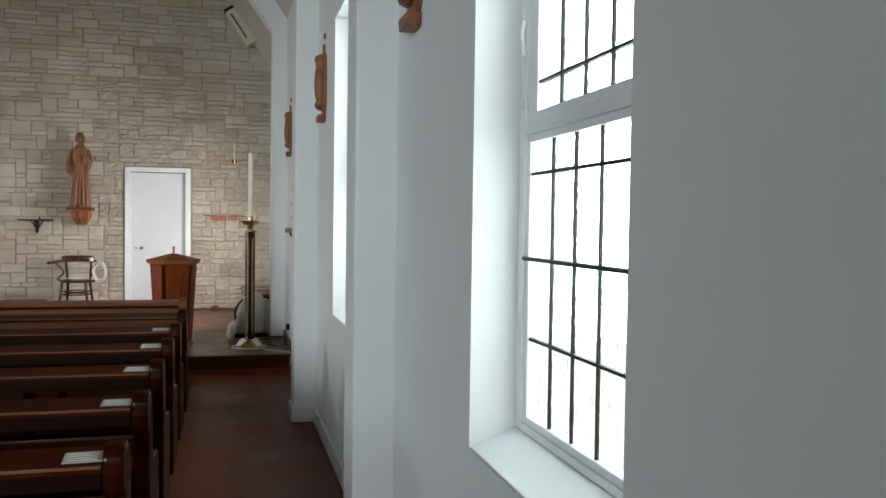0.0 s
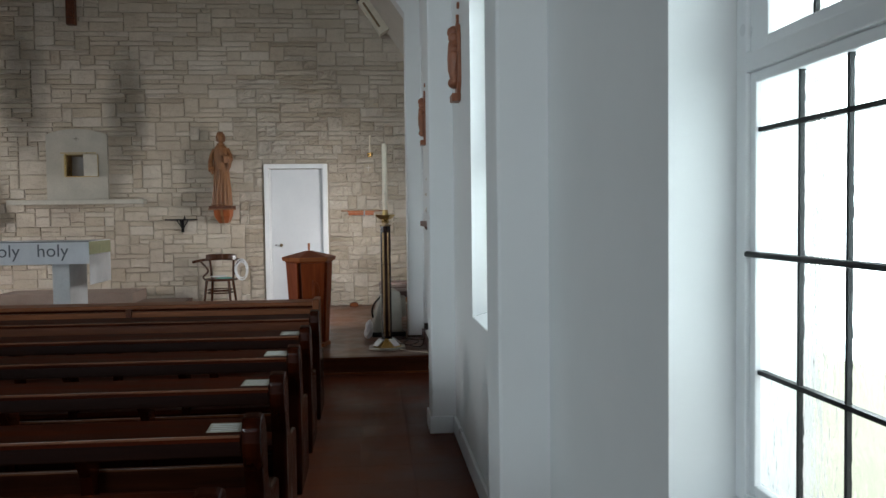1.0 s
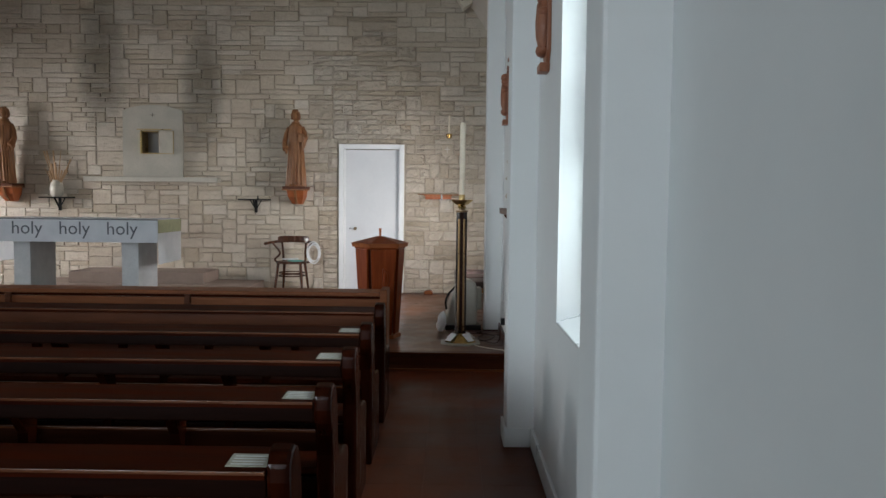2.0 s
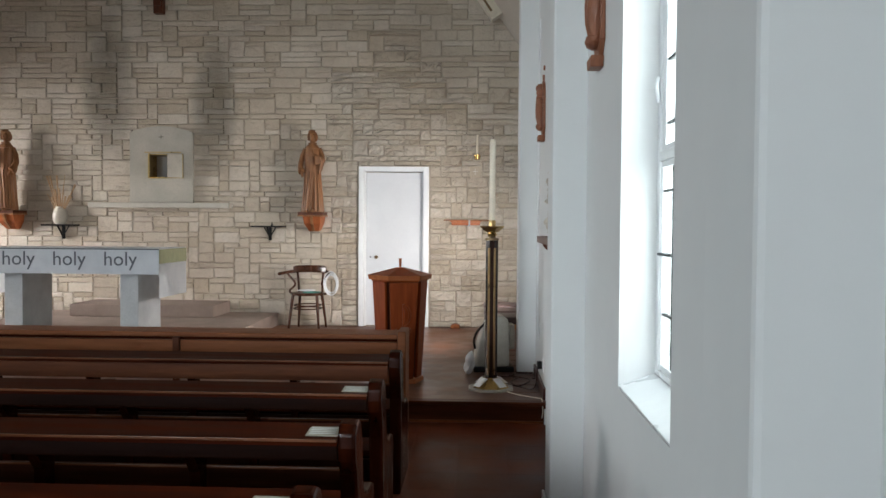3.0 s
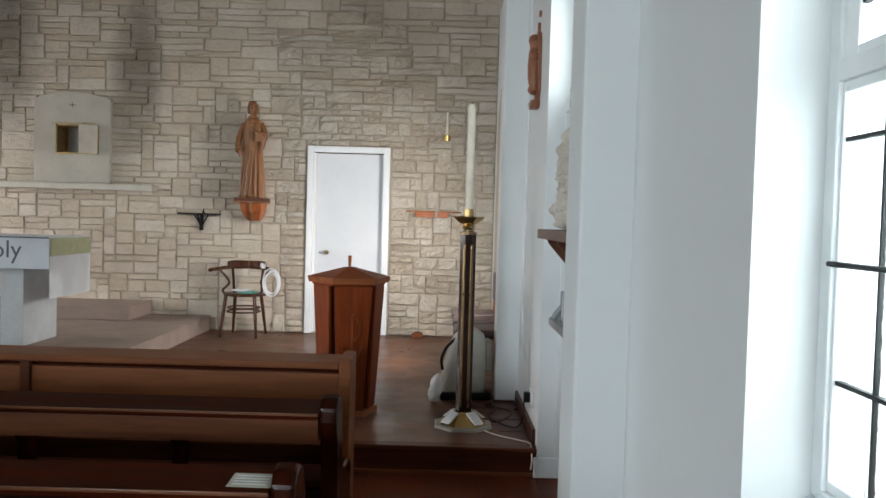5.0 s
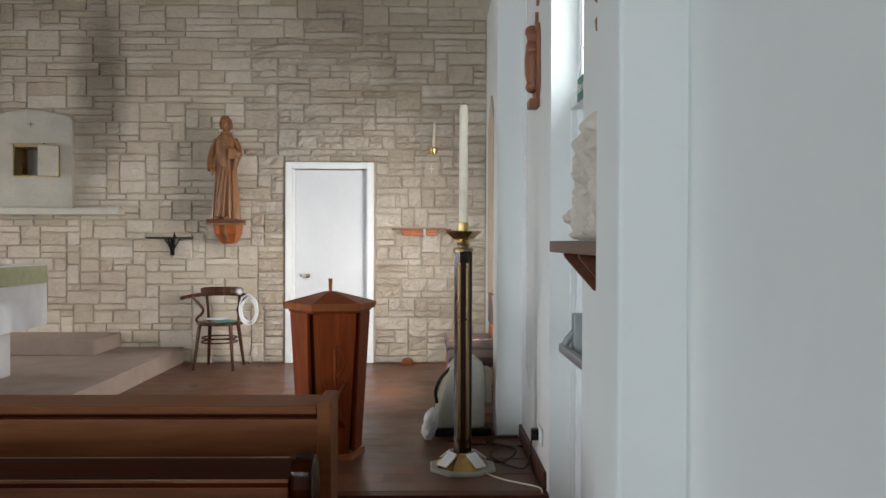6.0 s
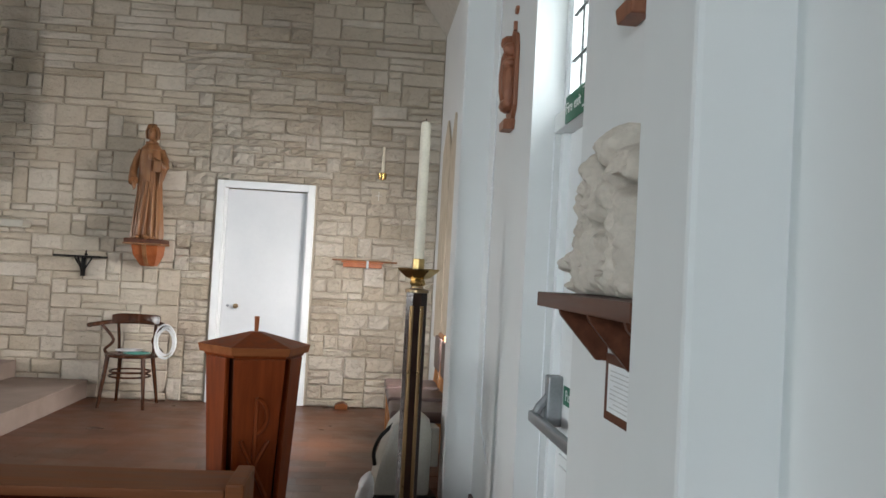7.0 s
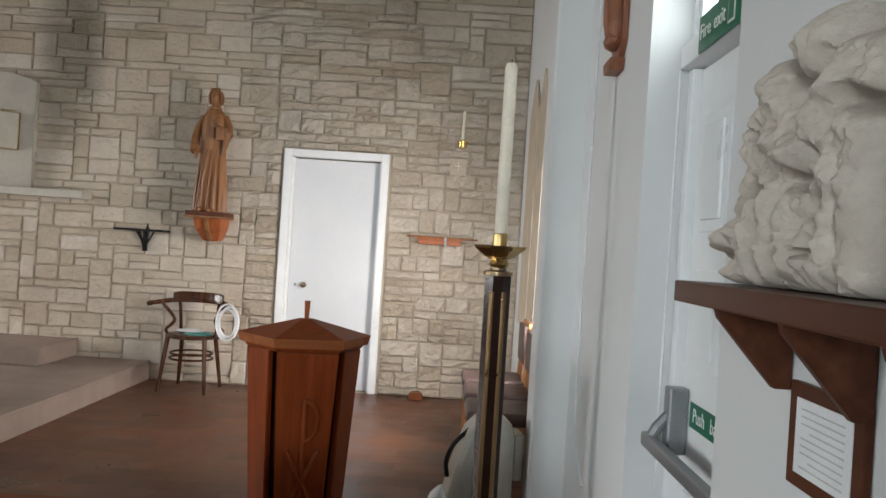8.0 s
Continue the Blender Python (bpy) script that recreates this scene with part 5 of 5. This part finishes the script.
lead = thing("power_lead", "pale cable running from stand to wall", "cable")
part("lead", tube(curve_points([(0.3, 8.75, S + 0.02), (0.34, 8.45, S + 0.006), (0.42, 8.3, S + 0.006), (0.54, 8.2, S + 0.006), (0.60, 8.13, S + 0.01), (0.606, 8.07, S + 0.002), (0.607, 8.015, S - 0.06), (0.60, 8.012, 0.05)], 42), 0.004, 6), M_WAX, lead, "", True)

# ---------------------------------------------------------------- carvings on the side wall
def station(y, z, k):
    s = thing("station_carving", "carved red-brown wooden relief plaque on the wall", "relief carving", (W, y, z), 0, "relief plaques on the wall")
    b = bmesh.new()
    prism([(-0.1, 0.06), (-0.05, 0.0), (0.05, 0.0), (0.1, 0.06), (0.095, 0.34), (0.07, 0.40), (0.0, 0.43), (-0.07, 0.40), (-0.095, 0.34)], -0.022, -0.001, "x", 0.005, b)
    rr = random.Random(k + 20)
    for cy, cz, ry, rz in ((0.03, 0.22, 0.045, 0.14), (-0.045, 0.19, 0.04, 0.12), (0.03, 0.375, 0.026, 0.034), (-0.04, 0.33, 0.024, 0.03), (0.0, 0.07, 0.07, 0.03), (-0.03, 0.26, 0.05, 0.025)):
        ball((-0.03, cy + rr.uniform(-0.01, 0.01), cz), (0.043, ry, rz * 1.15), (rr.uniform(-12, 12), 0, 0), b, 2)
    prism([(-0.055, -0.045), (0.055, -0.045), (0.075, 0.0), (-0.075, 0.0)], -0.055, -0.001, "x", 0.006, b)
    part("relief", b, M_PLAQUE, s)
    part("numeral_disc", loft([(0, 0.02, 0.032, 0, 0), (0.012, 0.018, 0.03, 0, 0)], 16), M_PLAQUE, s, "small oval number disc")
    disc = [o for o in s.children if o.name.startswith("numeral_disc")][0]
    disc.matrix_basis = pose(-0.001, 0, 0.53, 0, -90, 0)
    part("cross", box(-0.02, -0.002, -0.008, 0.008, 0.43, 0.475, 0.002), M_PLAQUE, s)


for k, (y, z) in enumerate(((2.78, 2.168), (5.52, 2.168), (6.68, 2.13), (8.49, 2.168))):
    station(y, z, k)

# ---------------------------------------------------------------- carved group on its shelf
ledge = thing("statue_shelf", "brown wooden wall shelf on triangular brackets", "shelf", (W, 0, 0))
part("board", box(-0.155, -0.001, 6.225, 7.045, 1.362, 1.402, 0.004), M_SHELF, ledge)
for y in (6.86, 6.59, 6.32):
    part("bracket", prism([(-0.001, 1.36), (-0.135, 1.36), (-0.13, 1.345), (-0.03, 1.232), (-0.001, 1.232)], y - 0.011, y + 0.011, "y", 0.003), M_SHELF, ledge)


def segment_gap(p, a, b):
    """Distance from p to the stretch a-b, in the plane of the carving."""
    ax, ay, bx, by = p[0] - a[0], p[1] - a[1], b[0] - a[0], b[1] - a[1]
    k = max(0.0, min(1.0, (ax * bx + ay * by) / (bx * bx + by * by + 1e-9)))
    return math.hypot(ax - k * bx, ay - k * by)


def soft_union(p, q, k=0.012):
    h = max(k - abs(p - q), 0.0) / k
    return min(p, q) - h * h * k * 0.25


def carved_group():
    """Two robed figures huddled together in deep relief; along the wall from 0 to -0.57, up to 0.41 high."""
    lumps = (  # solid masses: two ends and a radius
        ((-0.395, 0.352), (-0.40, 0.345), 0.060), ((-0.345, 0.372), (-0.35, 0.36), 0.034), ((-0.47, 0.30), (-0.52, 0.29), 0.055), ((-0.26, 0.315), (-0.275, 0.312), 0.056),
        ((-0.20, 0.285), (-0.30, 0.24), 0.055), ((-0.17, 0.225), (-0.32, 0.2), 0.065), ((-0.155, 0.15), (-0.50, 0.2), 0.07), ((-0.50, 0.23), (-0.505, 0.06), 0.065),
        ((-0.13, 0.07), (-0.50, 0.06), 0.065), ((-0.035, 0.065), (-0.10, 0.085), 0.042), ((-0.30, 0.1), (-0.45, 0.26), 0.08), ((-0.06, 0.02), (-0.54, 0.02), 0.022))
    swells = (  # rounded forms that stand forward: two ends, width, amount
        ((-0.39, 0.355), (-0.40, 0.345), 0.045, 0.030), ((-0.262, 0.32), (-0.27, 0.31), 0.040, 0.028), ((-0.375, 0.195), (-0.475, 0.28), 0.026, 0.026), ((-0.375, 0.195), (-0.26, 0.245), 0.022, 0.022),
        ((-0.53, 0.22), (-0.53, 0.08), 0.035, 0.016), ((-0.46, 0.19), (-0.47, 0.07), 0.024, 0.014), ((-0.17, 0.225), (-0.20, 0.26), 0.03, 0.014), ((-0.11, 0.10), (-0.04, 0.075), 0.026, 0.020),
        ((-0.26, 0.14), (-0.27, 0.03), 0.022, 0.016), ((-0.345, 0.13), (-0.36, 0.03), 0.022, 0.016), ((-0.18, 0.10), (-0.20, 0.02), 0.02, 0.014), ((-0.40, 0.045), (-0.47, 0.03), 0.016, 0.018), ((-0.235, 0.245), (-0.25, 0.23), 0.016, 0.014))
    cuts = (  # chiselled hollows: two ends, width, depth
        ((-0.495, 0.262), (-0.55, 0.24), 0.011, 0.045), ((-0.345, 0.166), (-0.39, 0.156), 0.011, 0.035), ((-0.205, 0.268), (-0.24, 0.222), 0.005, 0.024), ((-0.188, 0.252), (-0.226, 0.23), 0.006, 0.028),
        ((-0.268, 0.264), (-0.284, 0.246), 0.005, 0.02), ((-0.19, 0.168), (-0.218, 0.15), 0.011, 0.036), ((-0.185, 0.16), (-0.125, 0.112), 0.010, 0.034), ((-0.37, 0.058), (-0.43, 0.052), 0.005, 0.022),
        ((-0.205, 0.12), (-0.232, 0.02), 0.006, 0.013), ((-0.295, 0.13), (-0.315, 0.015), 0.006, 0.013), ((-0.42, 0.2), (-0.435, 0.075), 0.007, 0.014), ((-0.33, 0.352), (-0.35, 0.30), 0.009, 0.034),
        ((-0.35, 0.30), (-0.43, 0.288), 0.007, 0.024), ((-0.225, 0.33), (-0.238, 0.318), 0.005, 0.012), ((-0.43, 0.335), (-0.45, 0.315), 0.006, 0.018), ((-0.022, 0.045), (-0.07, 0.055), 0.008, 0.03),
        ((-0.10, 0.045), (-0.11, 0.0), 0.006, 0.016), ((-0.15, 0.04), (-0.165, 0.0), 0.006, 0.016), ((-0.25, 0.03), (-0.26, 0.0), 0.006, 0.014), ((-0.38, 0.03), (-0.385, 0.0), 0.006, 0.014), ((-0.49, 0.16), (-0.495, 0.05), 0.005, 0.012))
    step = 0.0045
    ny, nz = int(0.60 / step), int(0.43 / step)
    verts, index, faces = [], {}, []
    for j in range(nz + 1):
        for i in range(ny + 1):
            p = (0.015 - i * step, j * step)
            d = 1.0
            for a, c, rad in lumps:
                d = soft_union(d, segment_gap(p, a, c) - rad)
            if d > 0.004 or p[1] < 0:
                continue
            inside = max(0.0, -d)
            depth = 0.042 + 0.054 * (1 - math.exp(-inside / 0.014))
            for a, c, wide, amount in swells:
                depth += 1.05 * amount * math.exp(-(segment_gap(p, a, c) / wide) ** 2)
            for a, c, wide, amount in cuts:
                depth -= 1.8 * amount * math.exp(-(segment_gap(p, a, c) / wide) ** 2)
            v = Vector((p[0], p[1], 0.3))
            depth += 0.014 * noise.fractal(v * 32, 0.85, 2.0, 5) + 0.006 * noise.noise(v * 9)
            drape = max(0.0, 1 - p[1] / 0.27)
            depth += 0.007 * drape * math.sin(95 * p[0] + 14 * p[1] + 3 * noise.noise(v * 7))
            index[i, j] = len(verts)
            verts.append((-max(0.008, depth), p[0], p[1]))
    for j in range(nz):
        for i in range(ny):
            quad = [index.get(k) for k in ((i, j), (i, j + 1), (i + 1, j + 1), (i + 1, j))]
            if None not in quad:
                faces.append(quad)
    me = bpy.data.meshes.new("stone_carving")
    me.from_pydata(verts, [], faces)
    b = bmesh.new()
    b.from_mesh(me)
    # a straight return to the wall closes the block all round
    rim = [e for e in b.edges if e.is_boundary]
    out = bmesh.ops.extrude_edge_only(b, edges=rim)["geom"]
    for v in out:
        if isinstance(v, bmesh.types.BMVert):
            v.co.x = -0.001
    bmesh.ops.recalc_face_normals(b, faces=b.faces)
    ob = new("stone_carving", finish(b, "stone_carving", M_CARVING, True))
    sm = ob.modifiers.new("soften", 'SMOOTH')
    sm.iterations, sm.factor = 1, 0.5
    ob.location = (W, 7.02, 1.404)
    return tagged(ob, "pale rough stone carving of huddled robed figures", "sculpture")


carved_group()

notice = thing("framed_notice", "framed white notice hanging under the wooden shelf", "notice", (W, 6.70, 1.171))
part("frame", box(-0.014, -0.001, -0.122, 0.122, -0.084, 0.084, 0.003), M_SHELF, notice, "reddish-brown wooden frame")
part("paper", box(-0.0155, -0.0142, -0.092, 0.092, -0.06, 0.06), M_LINEN, notice)
for j in range(9):
    part("printed_line", box(-0.0164, -0.0156, -0.07, 0.07 - 0.03 * (j % 4 == 3), 0.043 - j * 0.0115, 0.0455 - j * 0.0115), M_PRINT, notice)
part("hook", tube([(-0.008, 0, 0.09), (-0.012, 0, 0.1), (-0.008, 0, 0.108), (-0.002, 0, 0.106)], 0.003, 6), M_BRASS, notice)

# ---------------------------------------------------------------- heater on the last rib
heater = thing("strip_heater", "cream metal strip heater fixed under the sloping ceiling", "heater")
mh = Matrix.Translation((0.185, 12.12, 4.25)) @ Matrix.Rotation(radians(-34), 4, 'Y')
for nm, a, mat in (("housing", (-0.095, 0.06, -0.11, 0.04, -0.25, 0.25), M_HEATER), ("end_cap", (-0.10, 0.065, -0.115, 0.045, 0.25, 0.29), M_BLACK), ("end_cap", (-0.10, 0.065, -0.115, 0.045, -0.29, -0.25), M_HEATER),
                   ("reflector", (-0.06, -0.03, -0.122, -0.11, -0.2, 0.2), M_KNOB), ("fixing", (0.06, 0.16, -0.02, 0.02, -0.03, 0.03), M_BLACK)):
    hb = box(*a, 0.008)
    bmesh.ops.transform(hb, matrix=mh, verts=hb.verts)
    part(nm, hb, mat, heater)

# ---------------------------------------------------------------- rubble stones of the gable wall
UNIT = 0.066
GX0, GZ0 = -7.6, S
NXC, NZC = int((W - 0.002 - GX0) / UNIT), int((5.2 - GZ0) / UNIT)
UX = (W - 0.002 - GX0) / NXC
taken = np.zeros((NXC, NZC), bool)
blocked = [(DOOR_X[0], DOOR_X[1], S - 1, DOOR_TOP), (AXIS - 0.41, AXIS + 0.41, 1.72, 2.66)]
for a, b, c, d in blocked:
    taken[max(0, math.floor((a - GX0) / UX + 0.35)):math.ceil((b - GX0) / UX - 0.35), max(0, math.floor((c - GZ0) / UNIT + 0.35)):math.ceil((d - GZ0) / UNIT - 0.35)] = True
rng = random.Random(21)
stones = []
# share of one, two and three units high, and the range of lengths for each
LEDGERS = ((0.62, 0.31, 0.07), ((4, 9), (3, 7), (3, 5)))
SQUARED = ((0.50, 0.37, 0.13), ((2, 6), (2, 5), (2, 5)))
ROCKY = ((0.56, 0.39, 0.05), ((2, 5), (2, 4), (2, 4)))
for j in range(NZC):
    i = 0
    while i < NXC:
        if taken[i, j]:
            i += 1
            continue
        sort = LEDGERS if j * UNIT > 2.45 else ROCKY if GX0 + i * UX > -1.75 else SQUARED
        h = rng.choices((1, 2, 3), sort[0])[0]
        w = rng.randint(*sort[1][h - 1])
        h = min(h, NZC - j)
        run = 0
        while i + run < NXC and run < w and not taken[i + run, j:j + h].any():
            run += 1
        if run == 0:
            h, run = 1, 0
            while i + run < NXC and run < w and not taken[i + run, j]:
                run += 1
        after = i + run
        if after < NXC and not taken[after, j] and (after + 1 >= NXC or taken[after + 1, j]) and not taken[after, j:j + h].any():
            run += 1
        taken[i:i + run, j:j + h] = True
        stones.append((i, j, run, h))
        i += run


def stone_mesh(run, h, seed, rough_face):
    """One stone, its front towards -y, its back at 0, centred, with a rounded rim; either chiselled and bossy or nearly flat."""
    rr = random.Random(seed * 131 + run * 17 + h)
    gap = 0.006 if rough_face else 0.005
    sx, sz = run * UX - gap, h * UNIT - gap
    e = 0.011 if rough_face else 0.009
    nx, nz = (min(4, run), min(2, h)) if rough_face else (2, 1)
    us = [-sx / 2, *(-sx / 2 + e + (sx - 2 * e) * p / nx for p in range(nx + 1)), sx / 2]
    ws = [-sz / 2, *(-sz / 2 + e + (sz - 2 * e) * q / nz for q in range(nz + 1)), sz / 2]
    boss, base = (0.034, -0.019) if rough_face else (0.012, -0.017)
    lean, nod, out = rr.uniform(-0.008, 0.008), rr.uniform(-0.006, 0.006), rr.uniform(-0.006, 0.002)
    vs, fs = [], []
    wide, tall = len(us), len(ws)
    for q, w in enumerate(ws):
        for p, u in enumerate(us):
            edge = p in (0, wide - 1) or q in (0, tall - 1)
            if edge:
                vs.append((u * (0.985 if q in (0, tall - 1) else 1), -0.012 + rr.uniform(-0.003, 0.003), w + rr.uniform(-0.002, 0.002)))
            else:
                inner = 1 < p < wide - 2 or 1 < q < tall - 2
                y = base + out + lean * u / sx + nod * w / sz - rr.uniform(0, boss) * (1.0 if inner or not rough_face else 0.45)
                vs.append((u + (rr.uniform(-0.008, 0.008) if inner else rr.uniform(-0.003, 0.003)), y, w + rr.uniform(-0.004, 0.004)))
    for q in range(tall - 1):
        for p in range(wide - 1):
            a = q * wide + p
            fs.append((a, a + 1, a + wide + 1, a + wide))
    ring = [*range(wide), *((q + 1) * wide - 1 for q in range(1, tall)), *((tall - 1) * wide + p for p in range(wide - 2, -1, -1)), *(q * wide for q in range(tall - 2, 0, -1))]
    n0 = len(vs)
    vs += [(vs[a][0], 0.004, vs[a][2]) for a in ring]
    for k in range(len(ring)):
        m = (k + 1) % len(ring)
        fs.append((ring[k], n0 + k, n0 + m, ring[m]))
    return vs, fs


cache = {}
near, rest_v, rest_f = [], [], []
order = sorted(range(len(stones)), key=lambda k: (abs(GX0 + (stones[k][0] + stones[k][2] / 2) * UX + 0.9) + 0.9 * abs(S + (stones[k][1] + stones[k][3] / 2) * UNIT - 1.7)))
chosen = set(order[:300])
for k, (i, j, run, h) in enumerate(stones):
    cx, cz = GX0 + (i + run / 2) * UX, GZ0 + (j + h / 2) * UNIT
    bossy = cx > -1.75
    key = (run, h, k % 4, bossy)
    if k in chosen:
        if key not in cache:
            vs, fs = stone_mesh(*key)
            me = bpy.data.meshes.new("stone")
            me.from_pydata(vs, [], fs)
            me.materials.append(M_STONE if bossy else M_STONE_SMOOTH)
            cache[key] = me
        share("stone", cache[key], wall_north, (cx, BACK + 0.005, cz))
    else:
        vs, fs = stone_mesh(run, h, k, bossy and cz < 3.2)
        n0 = len(rest_v)
        rest_v += [(x + cx, y + BACK + 0.005, z + cz) for x, y, z in vs]
        rest_f += [tuple(a + n0 for a in f) for f in fs]
me = bpy.data.meshes.new("stones")
me.from_pydata(rest_v, [], rest_f)
me.materials.append(M_STONE_REST)
rest = new("stones", me)
rest.parent = wall_north
tagged(rest, "rough buff rubble stones further up the wall", kind="stuff")

# ---------------------------------------------------------------- floor tiles
TILE = 0.305


def tile_mesh(length, width, material):
    return finish(box(-length / 2 + 0.0003, length / 2 - 0.0003, -width / 2 + 0.0003, width / 2 - 0.0003, -0.0035, 0.0, 0.0004, None, 1), "tile", material)


floor_ob = bpy.data.objects["floor"]
nave_tile, block = tile_mesh(TILE, TILE, M_NAVE), tile_mesh(0.32, 0.15, M_SANCT)
x = W - 0.02 - TILE / 2
for i in range(4):
    for j in range(25):
        share("tile", nave_tile, floor_ob, (x - i * TILE, STEP - 0.02 - TILE / 2 - j * TILE, 0.0))
for j in range(28):
    for i in range(10):
        share("floor_block", block, sanct, (W - 0.19 - i * 0.32 - 0.16 * (j % 2), STEP + 0.05 + 0.075 + j * 0.15, S))

# ---------------------------------------------------------------- pieces that belong to a part of a thing
NEST = {"door_1": (("panel_field", "panel"), ), "door_2": (("door_knob", "leaf"), ("lock_rose", "leaf")), "candle_stand": (("brass_rod", "shaft"), ("foot_facet", "foot")),
        "push_sign": (("word", "plate"),), "exit_sign": (("word", "plate"), ("pictogram_field", "pictogram")), "ambo": (("pin", "top"),), "altar_frontal": (("word", "cloth"), ("border", "cloth")),
        "altar_cloth": (("green_band", "top_cloth"),), "reed_vase": (("reed", "pot"),), "paschal_candle": (("wick", "wax"),), "framed_notice": (("printed_line", "paper"), ("hook", "frame")),
        "wall_socket": (("plug", "plate"),), "equipment_case": (("handle", "body"), ("side_pocket", "body")), "leaflet": (("printed_line", "sheet"),), "wood_holder": (("clip", "board"),),
        "recess_surround": (("incised_cross", "panel"), ("lintel_strip", "panel")), "wall_cable": (("clip", "run"),), "strip_heater": (("reflector", "housing"),)}
for top in [o for o in scene.objects if o.parent is None and o.name.split(".")[0] in NEST]:
    for child, host in NEST[top.name.split(".")[0]]:
        hosts = [o for o in top.children if o.name.split(".")[0] == host]
        for k, o in enumerate([o for o in top.children if o.name.split(".")[0] == child]):
            o.parent = hosts[k if len(hosts) > k and child == "panel_field" else 0]
